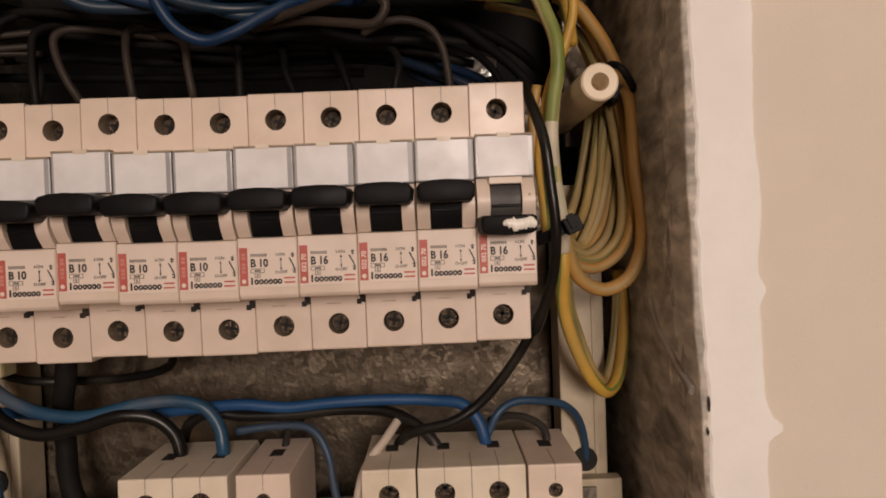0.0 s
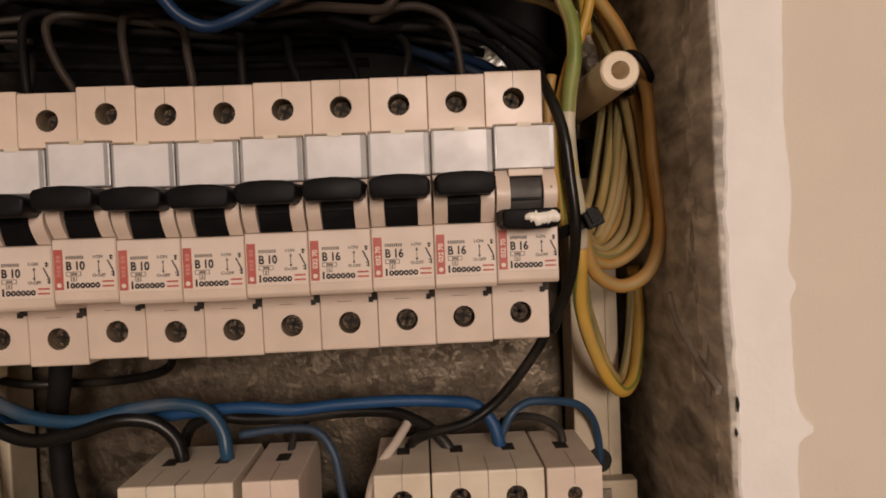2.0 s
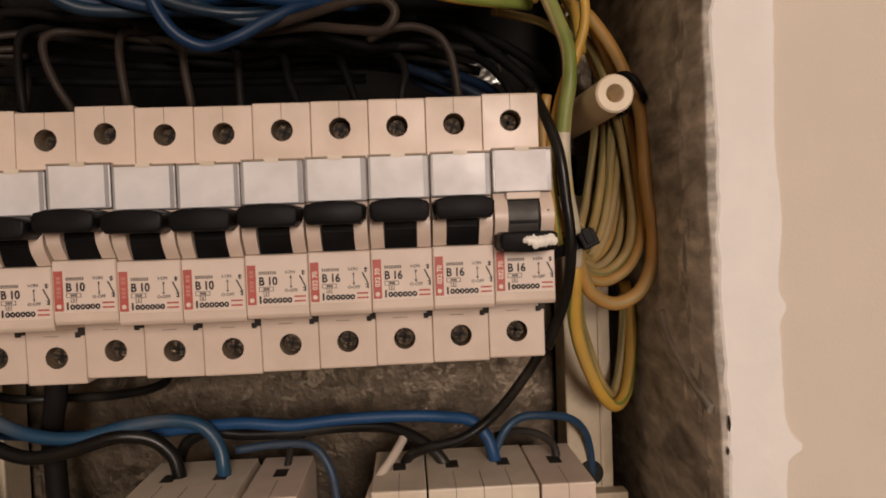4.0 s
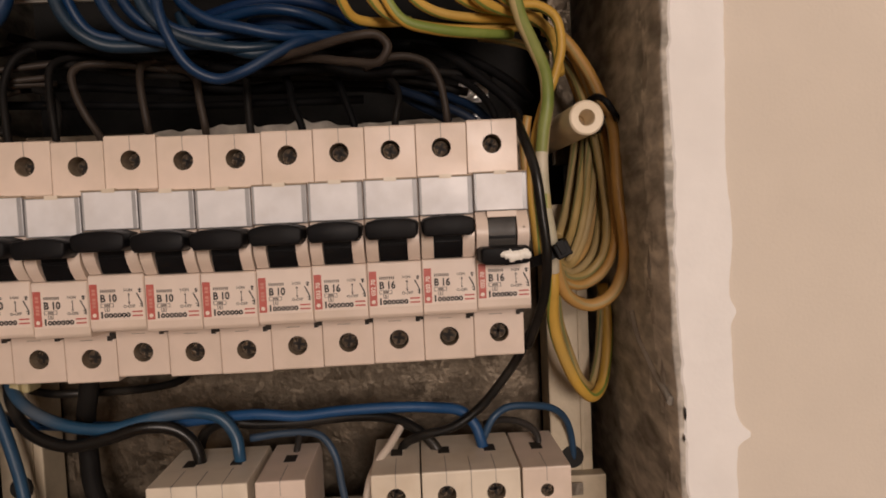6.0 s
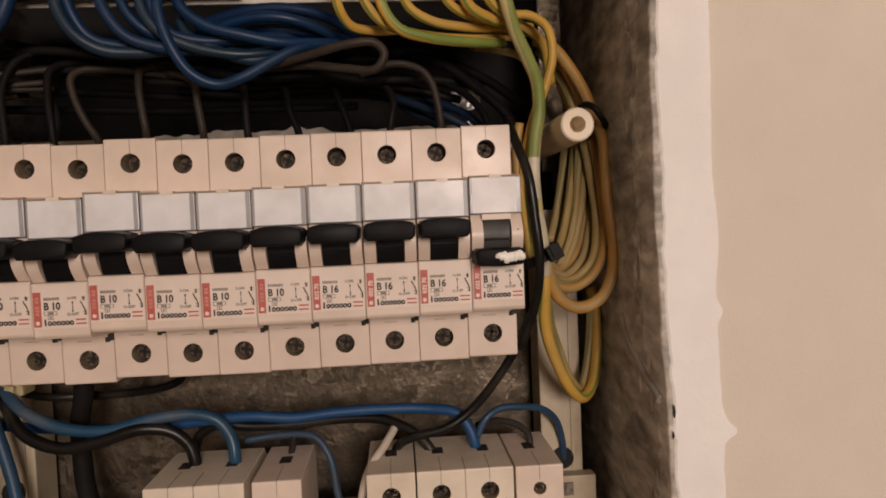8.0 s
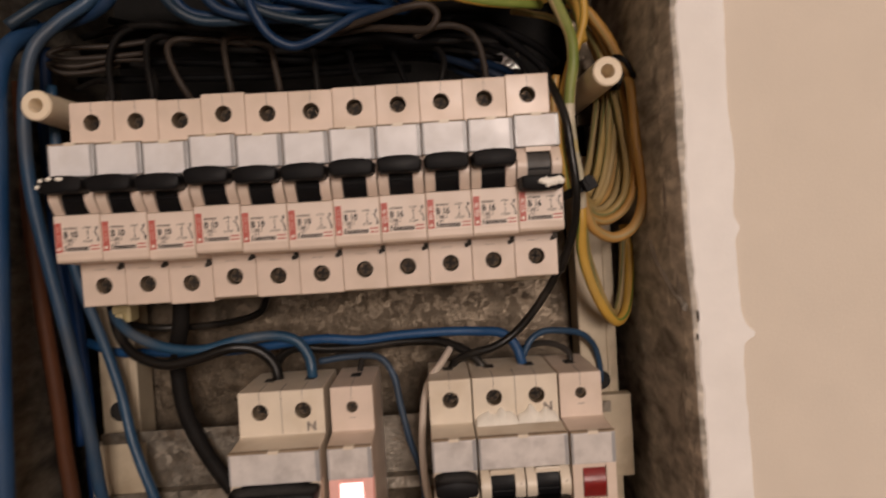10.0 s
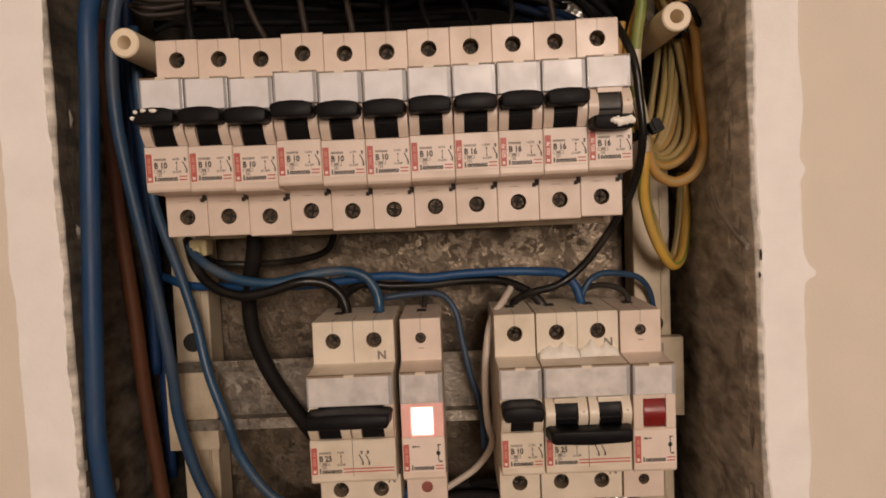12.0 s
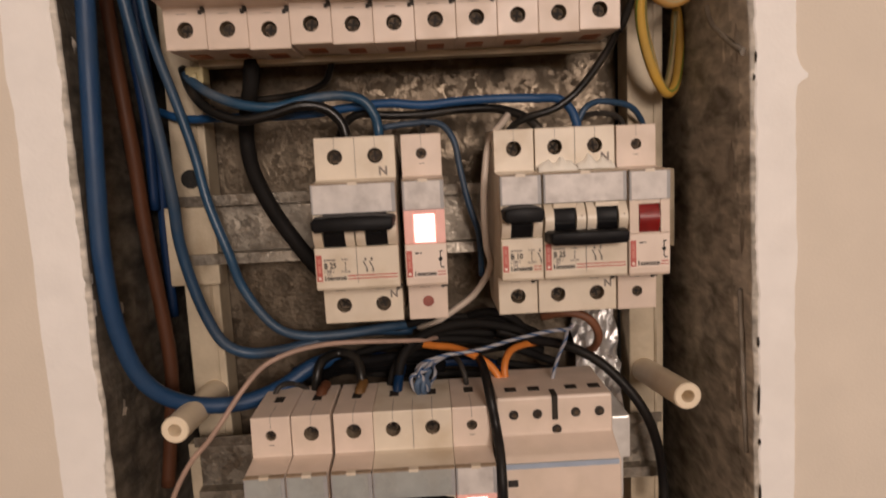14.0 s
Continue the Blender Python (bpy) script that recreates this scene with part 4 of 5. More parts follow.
pilot_lamp((X3[5], OUT3, ROW3), True, "cream pilot lamp with glowing lens in the bottom row")


def relay_module(at):
    """A three module wide unit with five screw holes and a plain stepped front."""
    p = thing("relay_module", at, "cream three module relay unit with blue line on front", "relay")
    w = 3 * PITCH - 0.0015
    outline = [(0.0015, 0.038), (-0.004, 0.0435), (-0.0432, 0.0435), (-0.044, 0.0427), (-0.0442, 0.0262), (-0.0560, 0.0215), (-0.0592, 0.0190), (-0.0598, -0.0205), (-0.0445, -0.0275), (-0.044, -0.0430), (-0.004, -0.0435), (0.0015, -0.038)]
    bm = bmesh.new()
    prism(bm, outline, -w / 2, w / 2, 0.0005)
    part("case", bm, "breaker", p)
    # holes, slot and mouths are solid dark pieces, shade by colour only
    for x, z in ((-0.0185, 0.0355), (-0.0078, 0.0355), (0.0095, 0.0355), (0.0202, 0.0355), (0.0008, 0.0280)):
        bm = bmesh.new()
        disc_tube(bm, x, z, -0.0436, -0.0445, 0.0022, 0.0022, 14)
        part("screw_hole", bm, "hole_dark", p, "screw hole painted as shade")
        bm = bmesh.new()
        disc_tube(bm, x + 0.0003, z - 0.0003, -0.0444, -0.0447, 0.0011, 0.0010, 10)
        part("screw", bm, "screw", p)
    part("cable_slot", boxes((-0.0012, 0.0014, -0.0446, -0.036, 0.0325, 0.0438)), "hole_dark", p, "wire slot painted as shade")
    for x in (-0.0185, -0.0078, 0.0095, 0.0202):
        part("terminal_mouth", boxes((x - 0.0026, x + 0.0026, -0.036, -0.031, 0.0431, 0.0438)), "hole_dark", p, "terminal opening painted as shade")
    part("blue_line", boxes((-w / 2 + 0.001, w / 2 - 0.001, -0.0597, -0.0588, 0.0172, 0.0194)), "pale_blue", p, "pale blue line")
    part("indicator_window", boxes((-w / 2 + 0.0022, -w / 2 + 0.0065, -0.0602, -0.0590, 0.0095, 0.0122)), "print_black", p, "small black indicator window")
    return p


relay_module((0.1602, OUT3, ROW3 + 0.001))
tagged(part("end_clamp", boxes((0.1895, 0.1985, -0.040, 0.0, 1.262, 1.283), (0.1895, 0.1985, -0.028, 0.0, 1.235, 1.262), bevel=0.001), "bright_zinc", None), "bright zinc end clamp beside the relay", "clamp")
bm = bmesh.new()
sheet = [[bm.verts.new((0.184 + 0.0022 * a + random.uniform(-0.001, 0.001), 0.004 + 0.0016 * b + random.uniform(-0.0019, 0.0019), 1.268 + 0.0045 * b + random.uniform(-0.0015, 0.0015))) for a in range(12)] for b in range(15)]
for lo, hi in zip(sheet, sheet[1:]):
    for a in range(11):
        bm.faces.new((lo[a], lo[a + 1], hi[a + 1]))
        bm.faces.new((lo[a], hi[a + 1], hi[a]))
tagged(part("foil_scrap", bm, "foil", None), "crumpled bright metal foil above the relay", "foil")

# ---- standoffs ----
def standoff(x, y, z, back, lean, label):
    p = thing("standoff", (x, y, z), label, "standoff", "cover standoffs")
    bm = bmesh.new()
    n = 28
    L = back - y
    rings = []
    for r, d in ((0.0026, 0.014), (0.0026, 0.0012), (0.0030, 0.0), (0.0056, 0.0), (0.0062, 0.0007), (0.0064, 0.02), (0.0066, L)):
        rings.append([bm.verts.new((r * math.cos(2 * math.pi * i / n) + lean[0] * d, d, r * math.sin(2 * math.pi * i / n) + lean[1] * d)) for i in range(n)])
    for k, (a, b) in enumerate(zip(rings, rings[1:])):
        for i in range(n):
            f = bm.faces.new((a[i], a[(i + 1) % n], b[(i + 1) % n], b[i]))
            f.smooth = True
            f.material_index = 1 if k == 0 else 0
    bm.faces.new(rings[0]).material_index = 1
    bm.faces.new(rings[-1])
    smooth(part("tube", bm, ["standoff", "standoff"], p), 35)
    return p


standoff(0.2200, -0.042, 1.5420, 0.0328, (0, 0), "cream plastic tube standoff beside the earth coil")
standoff(-0.0130, -0.044, 1.5410, 0.012, (0, 0), "cream plastic tube standoff beside the top row")
standoff(-0.0100, -0.053, 1.2930, 0.0082, (0, -0.06), "cream plastic tube standoff near the bottom row")
standoff(0.2200, -0.056, 1.2970, 0.0082, (0, -0.13), "cream plastic tube standoff near the bottom row")

# ---- terminal bars ----
def terminal_bar(name, x0, x1, z0, y, count, base, label):
    p = thing(name, ((x0 + x1) / 2, 0, z0), label, "terminal bar", "terminal bars")
    h = (x1 - x0) / 2
    part("bar", boxes((-h, h, y, y + 0.0085, 0, 0.0095), bevel=0.0006), "brass", p, "tarnished brass bar")
    for k in range(count):
        x = -h + (k + 0.5) * 2 * h / count
        bm = bmesh.new()
        disc_tube(bm, x, 0.0052, y + 0.0005, y - 0.0016, 0.0027, 0.0025, 14)
        box(bm, x - 0.0022, x + 0.0022, y - 0.00175, y - 0.0015, 0.0048, 0.0056)
        part("screw", bm, "brass", p)
    if base:
        b = part("insulator", boxes((-h - 0.004, h + 0.019, y + 0.0087, y + 0.016, -0.0055, 0.020), bevel=0.001), "terminal_blue", p, "dark blue plastic insulator")
        bm = bmesh.new()
        disc_tube(bm, h + 0.0125, 0.0045, y + 0.0088, y + 0.0068, 0.0032, 0.0030, 16)
        box(bm, h + 0.010, h + 0.015, y + 0.0066, y + 0.0069, 0.0041, 0.0049, 0)
        part("fixing_screw", bm, "brass", b, "brass fixing screw")
    return p


terminal_bar("neutral_terminal_bar", -0.020, 0.079, 1.6025, -0.034, 13, True, "brass neutral bar on a dark blue insulator with clamped wires")
terminal_bar("earth_terminal_bar", 0.1285, 0.2015, 1.6015, -0.042, 9, False, "tarnished brass earth bar with clamped yellow wires")
bracket = thing("bar_bracket", (0, 0, 0), "galvanised bracket carrying the terminal bars", "bracket")
part("front_plate", boxes((-0.02, 0.2185, -0.0165, -0.0145, 1.5955, 1.622), bevel=0.0005), "zinc_pale", bracket)
part("top_flange", boxes((-0.02, 0.2185, -0.0144, 0.034, 1.62, 1.622), bevel=0.0005), "zinc_pale", bracket)
for x in (0.103, 0.2115):
    bm = bmesh.new()
    disc_tube(bm, x, 1.6085, -0.0165, -0.0190, 0.0034, 0.0030, 16)
    part("rivet", bm, "zinc_pale", bracket)

# ---- ties and clips ----
def cable_tie(x, y, z, rx, rz, label):
    p = thing("cable_tie", (x, y, z), label, "cable tie")
    bm = bmesh.new()
    n = 18
    a = [[bm.verts.new(((rx + d) * math.cos(2 * math.pi * i / n), (rz + d) * math.sin(2 * math.pi * i / n), s)) for i in range(n)] for d, s in ((0, -0.0018), (0.001, -0.0018), (0.001, 0.0018), (0, 0.0018))]
    for k in range(4):
        for i in range(n):
            bm.faces.new((a[k][i], a[k][(i + 1) % n], a[(k + 1) % 4][(i + 1) % n], a[(k + 1) % 4][i]))
    part("strap", bm, "tie_black", p)
    part("head", boxes((0.0008, 0.0062, -rz - 0.0045, -rz - 0.0003, -0.0026, 0.0028), bevel=0.0005), "tie_black", p)
    part("tail", boxes((0.0022, 0.0048, -rz - 0.0052, -rz - 0.0044, -0.0012, 0.0036), bevel=0.0002), "tie_black", p)
    return p


t1 = cable_tie(0.2055, -0.0350, 1.4945, 0.0075, 0.0090, "black nylon cable tie round the earth wires")
t1.rotation_euler = (0.0, radians(-25), 0.0)
t2 = cable_tie(0.2255, -0.0120, 1.5440, 0.0075, 0.0070, "black nylon cable tie holding wires at the standoff")
t2.rotation_euler = (0.0, radians(20), 0.0)
tagged(part("wire_clip", boxes((-0.003, 0.0055, -0.014, -0.004, 1.4475, 1.4555), (-0.001, 0.003, -0.016, -0.012, 1.4445, 1.4525), bevel=0.0014), "clip_yellow", None), "small cream plastic clip under the top row", "clip")

# ---- wiring ----
# left vertical cables
wire("thick_blue_cable", "blue_cable", 4.0, [(-22.7, -20, 79.3), (-25.8, -38, 65.8), (-26.1, -46, 52.1), (-26.5, -49, 23.1), (-28.3, -50, -10.6), (-29.9, -51, -44.5), (-31.4, -52, -78.5), (-33.1, -52, -113.3), (-33.4, -52, -126.4), (-32.6, -48, -159.9), (-27.7, -40, -186.2), (-19, -32, -199.2), (-3.5, -24, -206.7), (14.5, -19, -207.3), (30.3, -13, -203), (44.3, -8, -195.1), (57.9, 0, -192.3)], "sheathed blue mains cable hanging down the niche side")
wire("brown_cable", "brown_cable", 3.5, [(-34.4, -15, 57.5), (-36.2, -14, 18.6), (-36.5, -12, -21.2), (-34.6, -10, -58), (-33.1, -8, -88), (-32.4, -6, -118.6), (-27.5, -4, -192.4), (-30.2, -4, -219.5), (-34.7, -6, -255.5)], "matt brown sheathed cable beside the blue mains cable")
wire("blue_cable", "grey_blue", 2.8, [(13.2, -30, 106.5), (12.6, -31, 98), (7, -32, 86.5), (-6.4, -34, 76.6), (-16.3, -36, 65.8), (-20.8, -38, 41.5), (-22.4, -36, 12.2), (-20.5, -33, -14.4), (-16.9, -30, -43.7), (-13.2, -27, -75.4), (-11, -24, -104.5), (-11.5, -18, -129.7), (-3.9, -14, -164.5), (3.8, -12, -179.8), (14.1, -10, -185.4), (30.9, -9, -185.1), (47.8, -6, -182.5), (70.5, 2, -180.3), (96, 10, -183)], "faded blue cable bending under the middle rail")
wire("blue_cable", "dusty_blue", 2.4, [(-21.3, -15, 54.9), (-20.4, -16, 26.9), (-18.3, -14, -22.1), (-15.7, -12, -37.6), (-9.8, -9, -61.3), (-3.7, -9, -85.2), (1.2, -11, -108.7), (9.5, -12, -134.6), (14.2, -10, -152), (29.1, -9, -173.3), (42.8, -9, -178.4), (65.2, -5, -179.2), (85.2, 2, -178.6), (104, 10, -180)], "blue cable slanting across the cream frame post")
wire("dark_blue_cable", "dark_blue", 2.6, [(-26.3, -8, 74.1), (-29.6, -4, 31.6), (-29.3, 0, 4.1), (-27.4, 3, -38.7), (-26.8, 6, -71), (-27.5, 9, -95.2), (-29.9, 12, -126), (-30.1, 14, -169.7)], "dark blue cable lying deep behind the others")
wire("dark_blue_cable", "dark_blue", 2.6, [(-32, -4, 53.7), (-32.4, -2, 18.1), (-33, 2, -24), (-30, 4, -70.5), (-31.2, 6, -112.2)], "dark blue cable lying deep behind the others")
# middle
wire("blue_wire", "light_blue", 2.3, [(-5.2, -8, -47.4), (1.5, -16, -52.4), (9.4, -20, -57.8), (23.1, -22, -63.6), (39, -22, -65.7), (55.1, -21, -62.6), (71.1, -20, -61.7), (80.3, -20, -64.6), (85.3, -20, -71.8), (86.6, -21, -79), (86.3, -19, -85.1)], "blue supply wire arching into the two pole breaker")
wire("black_wire", "black_wire", 2.4, [(-6.3, -6, -44.7), (0.4, -16, -56.5), (9.5, -22, -65.6), (23.2, -24, -70.8), (36.6, -24, -69.3), (52.7, -23, -65.5), (62.9, -21, -67.6), (69.1, -20, -73.5), (71.1, -20, -79.8), (70.8, -19, -86)], "worn black wire arching into the two pole breaker")
wire("blue_wire", "blue", 2.1, [(-27, 8, -62.5), (-10.4, 2, -67.7), (8.9, -4, -68.3), (35.3, -8, -69), (55.3, -10, -68.6), (75.1, -12, -66.5), (91.8, -13, -65.6), (108.1, -13, -67.2), (124.6, -13, -66.1), (146.4, -13, -65.8), (162.5, -14, -66.5), (172.8, -17, -67.7), (177.9, -19, -73.1), (179.9, -20, -79.2), (181.6, -18, -86.2)], "bright blue neutral wire running between two breaker groups")
wire("black_wire", "black_wire", 2.1, [(63.8, 0, -86), (69.7, -6, -73.9), (77.2, -8, -69.7), (91, -8, -71), (107.7, -8, -71.2), (127.2, -9, -69.8), (143.6, -11, -70.4), (154, -15, -73.9), (160.2, -18, -78.6), (162.8, -19, -82.3), (164.6, -16, -88.4)], "black wire running between two breaker groups")
wire("black_jumper_wire", "black_wire", 1.75, [(147.3, -16, -87), (149.7, -17, -79.9), (156, -20, -75.9), (169.2, -22, -72.2), (180.1, -22, -64.8), (193, -26, -47.9), (199.8, -32, -33.8), (197.7, -33, -39.3), (202.8, -40, -21.7), (203.4, -46, -6.2), (202, -47, 8.9), (200.4, -46, 23.7), (197.5, -36, 38.6), (197.1, -22, 47.1)], "long black wire looping down beside the breaker row")
wire("thin_blue_wire", "grey_blue", 1.5, [(87.9, -8, -76.7), (101.9, -8, -75.4), (115.8, -10, -76.3), (121.7, -12, -83.8), (124.3, -13, -97.6), (127.6, -14, -114.2), (132.3, -14, -131.2), (133, -12, -151.7)], "thin faded blue wire dropping behind the breakers")
wire("grey_wire_stub", "grey_wire", 1.3, [(109.9, 4, -76), (107.8, -4, -72.7), (107.4, -10, -77.9), (106.7, -14, -83.2), (106.2, -14, -87.6)], "short grey wire entering the pilot lamp")
wire("grey_wire", "grey_wire", 1.4, [(182.8, -4, -77.5), (190.5, -8, -74.8), (197.8, -12, -75.4), (202.1, -16, -78.3), (202.8, -18, -83.4), (203.4, -17, -88.5)], "grey wire bending into the red pilot lamp")
wire("thin_blue_wire", "grey_blue", 1.5, [(181.2, -12, -81.2), (185.7, -12, -72.6), (191.7, -10, -69.3), (200.3, -8, -69.5), (210.9, -4, -72.2), (217.9, 2, -79.1), (221, 6, -87.7), (222.3, 8, -98.3)], "thin faded blue wire arching over the pilot lamp")
wire("thick_black_cable", "matt_black", 3.8, [(27.9, -4, -38.2), (27.5, -10, -44.7), (26.3, -10, -54.3), (22.6, -6, -65.9), (19.9, 0, -81), (22.9, -4, -95.5), (31, -6.5, -113.6), (42.4, -7, -132.0), (53, -6, -147), (62, 8, -160)], "thick black cable running behind the middle breakers")
wire("black_wire", "black_wire", 1.7, [(65.5, -6, -41.4), (63.6, -2, -47.2), (60.2, 3, -52.6), (53.1, 6, -56), (37.7, 9, -58.5), (16.5, 11, -59.1), (4.4, 5, -57.4), (-1.5, -3, -52.5), (-3.5, -6, -46)], "thin black wire looped under the breaker row")
wire("white_wire", "white_wire", 1.6, [(153, -5, -75.5), (150, -10, -72.6), (147.3, -16, -75), (144, -22, -78.4), (139.6, -28, -82.6), (136.6, -32, -88.6), (134.2, -34, -103.7), (133.6, -32, -120.1), (134.6, -28, -134.8), (136.6, -22, -144.9), (129.1, -12, -160.5), (119, -8, -169), (108.6, -4, -176.3), (100, 6, -181)], "soiled white wire hanging beside the small breaker")
wire("pale_pink_wire", "pink_wire", 1.2, [(124, 14, -191), (112, 4, -186.5), (106, -8, -183.5), (101.2, -15, -182), (86, -20, -180.3), (72.6, -24, -178.8), (59.6, -28, -177.8), (47.1, -34, -177.8), (37.2, -38, -179.7), (28.7, -42, -183.3), (19.9, -46, -192.2), (12.5, -50, -202.3), (4.5, -52, -213), (-3.9, -52, -221.9), (-10.6, -52, -232.3), (-16.3, -52, -244.3)], "pale pink wire crossing in front of the lower standoff")
# bottom
wire("orange_wire", "orange", 1.9, [(90, 8, -190), (99.4, -3, -187.2), (108.1, -8, -187.3), (116.6, -12, -187.5), (127.2, -18, -190.4), (135.3, -22, -195.6), (139.3, -24, -202.4), (140.6, -20, -211.2)], "orange wire entering the cream relay module")
wire("orange_wire", "orange", 1.8, [(143.4, -20, -211.3), (141.8, -24, -202.5), (141.8, -22, -194.6), (145.4, -16, -189.9), (152.5, -8, -189.4), (161.3, 0, -190.6), (171, 10, -193)], "orange wire entering the cream relay module")
wire("brown_wire", "rust_brown", 2.2, [(164.7, 0, -176.9), (172.9, -8, -173.6), (181.7, -10, -174.2), (188.3, -10, -178.6), (191.8, -8, -185.6), (191.7, -2, -193.5), (187.8, 6, -199.7)], "brown wire looped above the relay module")
wire("twisted_wire", "white_blue", 1.0, [(102.1, -24, -202.9), (98.6, -28, -196.8), (99.4, -28, -191.7), (110.8, -28, -187), (128.2, -26, -185.5), (147.5, -24, -181.4), (165.3, -22, -178.9), (173.9, -18, -179.6), (178.3, -8, -180.1)], "white and blue twisted wire strung above the bottom row")
wire("twisted_wire", "white_blue", 0.9, [(104.3, -22, -203.7), (107.4, -26, -196.2), (107, -20, -193.3), (116.4, -14, -189.8)], "white and blue twisted wire strung above the bottom row")
wire("twisted_wire", "white_blue", 0.9, [(174.3, -16, -180.1), (172.6, -20, -183.9), (167.3, -26, -191.9), (163.9, -30, -200.3), (163.1, -30, -208.8), (163.4, -34, -213)], "white and blue twisted wire dropping to the relay module")
wire("black_cable", "black_cable", 2.5, [(140.8, 0, -183.1), (156.7, -4, -187.4), (174.9, -12, -189.8), (189.7, -18, -197.3), (201.5, -22, -208.9), (210.4, -24, -222.1), (217.3, -22, -240), (220.8, -20, -258.7), (221.3, -20, -276.3)], "black sheathed cable arching down past the relay module")
wire("black_cable", "black_cable", 2.2, [(129.4, -14, -192), (130.4, -36, -192), (131.4, -54, -198.3), (133.3, -58, -211.9), (133.9, -66, -219.7), (133.8, -72, -229.7), (134, -73, -242.1)], "black cable squeezed between bottom row modules")
wire("black_wire", "matt_black", 2.4, [(87.1, -18, -208.9), (89.2, -22, -198.8), (91.9, -20, -188.7), (99.8, -14, -181.6), (114.3, -8, -177.5), (131.7, -6, -177.2), (149, -6, -181.1), (163.7, -4, -189.3)], "black wire bunched above the bottom row")
wire("black_wire", "black_wire", 2.4, [(47.9, -18, -206.6), (48.9, -20, -197.2), (51.6, -16, -190), (59.4, -10, -187.9), (68.2, -14, -190.1), (71, -20, -198.5), (70.8, -18, -207.9)], "black wire hooped between two bottom modules")
wire("black_wire", "matt_black", 2.2, [(84.3, -18, -208.7), (87.8, -16, -194.9), (99.4, -6, -186.8), (117.3, 4, -184.4), (138.5, 8, -186.7), (159.9, 10, -191.5)], "black wire bunched above the bottom row")
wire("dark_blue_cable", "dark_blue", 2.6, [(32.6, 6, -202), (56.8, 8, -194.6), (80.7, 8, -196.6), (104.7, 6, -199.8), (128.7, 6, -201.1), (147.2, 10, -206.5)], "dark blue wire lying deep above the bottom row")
wire("grey_wire", "grey_wire", 1.3, [(122.5, -22, -209.4), (122.2, -24, -200), (120.2, -20, -194), (116.5, -8, -191.6)], "thin grey wire entering a bottom row module")
wire("grey_wire", "grey_wire", 1.3, [(27.7, -20, -211.2), (28.9, -22, -202.7), (32, -20, -199.8), (37.7, -14, -201.6), (43.9, -18, -203.5), (45.2, -16, -208.7)], "thin black wire entering a bottom row module")
wire("black_wire", "matt_black", 2.2, [(126.6, 4, -175.8), (135.3, 0, -172.9), (146.8, -2, -175.4), (154.2, 0, -182.3), (159.5, 8, -194)], "black wire behind the bottom wiring")
wire("black_wire", "matt_black", 2.3, [(57.1, 4, -196.5), (75.5, 2, -190.2), (93.5, 0, -186.9), (114.2, 0, -186.2), (134.9, 2, -189.1), (152.8, 4, -195), (171.4, 8, -204.1)], "black wire bunched above the bottom row")
wire("black_wire", "matt_black", 2.4, [(68.8, 2, -202.7), (87.1, 0, -196.9), (107.8, 2, -196.2), (128.8, 4, -194.9), (147.1, 6, -193.4), (165.8, 10, -198.1)], "black wire bunched above the bottom row")
wire("black_wire", "matt_black", 2.2, [(140.8, 6, -201.8), (158.5, 4, -205.2), (176.6, 4, -209.3), (192.5, 8, -217.9)], "black wire bunched above the bottom row")
wire("black_wire", "matt_black", 2.4, [(38.2, 6, -206), (56.8, 4, -201.1), (77.5, 4, -203.8), (104.4, 4, -205.3), (128.5, 6, -208), (146.8, 8, -211.5)], "black wire bunched above the bottom row")
wire("black_wire", "matt_black", 2.2, [(87.7, 6, -180.3), (105.8, 4, -176.5), (126.6, 4, -176.4), (147.6, 6, -180.5), (163, 10, -188.5)], "black wire behind the bottom wiring")
wire("brown_wire", "brown_cable", 2.6, [(51.4, -29, -209), (51.6, -28, -204.5), (52.2, -26, -202), (53.5, -20, -200.5)], "short brown wire end in a bottom row terminal")
wire("ochre_wire", "dark_ochre", 2.6, [(70.2, -29, -209), (70.3, -28, -204.5), (70.8, -26, -202), (72, -20, -200.5)], "short dull ochre wire end in a bottom row terminal")
wire("blue_wire", "neutral_blue", 2.4, [(88.6, -29, -209), (88.7, -28, -204), (89.4, -24, -199), (91, -14, -195)], "dark blue wire end in a bottom row terminal")
# Added near-black wires that darken the gap above the bottom row.
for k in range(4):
    wire("black_wire", "shaded_black", 2.6, [(44 + 3 * k, 2, -206 + 2.5 * k), (58 + 2 * k, -4 - 3 * k, -199 + 2.2 * k), (76, -5 - 2 * k, -198 + 2 * k), (94 + 2 * k, -4, -199 + 2.2 * k), (112, 4, -203 + 2 * k)], "black wire bunched above the bottom row")
wire("blue_wire", "pale_strand", 1.5, [(100.5, -31, -204.5), (98.6, -36, -200), (99.2, -37, -196), (102.5, -34, -195.5), (103.6, -32, -200), (102.8, -30, -204)], "pale blue wire looped in the tangle")
wire("blue_wire", "pale_strand", 1.3, [(103, -31, -204.5), (101.2, -36, -200.5), (101.8, -36, -197), (105, -30, -193)], "pale blue wire looped in the tangle")
for k in range(3):
    a = k * 1.9
    wire("twisted_wire", "white_blue", 1.0, [(101 + 2.2 * math.cos(a), -31, -204), (100 + 3.4 * math.cos(a + 0.7), -34 - 2 * math.sin(a), -199.5), (99.5 + 3.6 * math.cos(a + 1.5), -35 + 2 * math.sin(a), -195), (101 + 2.5 * math.sin(a), -32, -191.5 + math.cos(a)), (105 + k, -27, -189.5)], "white and blue wires tangled above a bottom terminal")
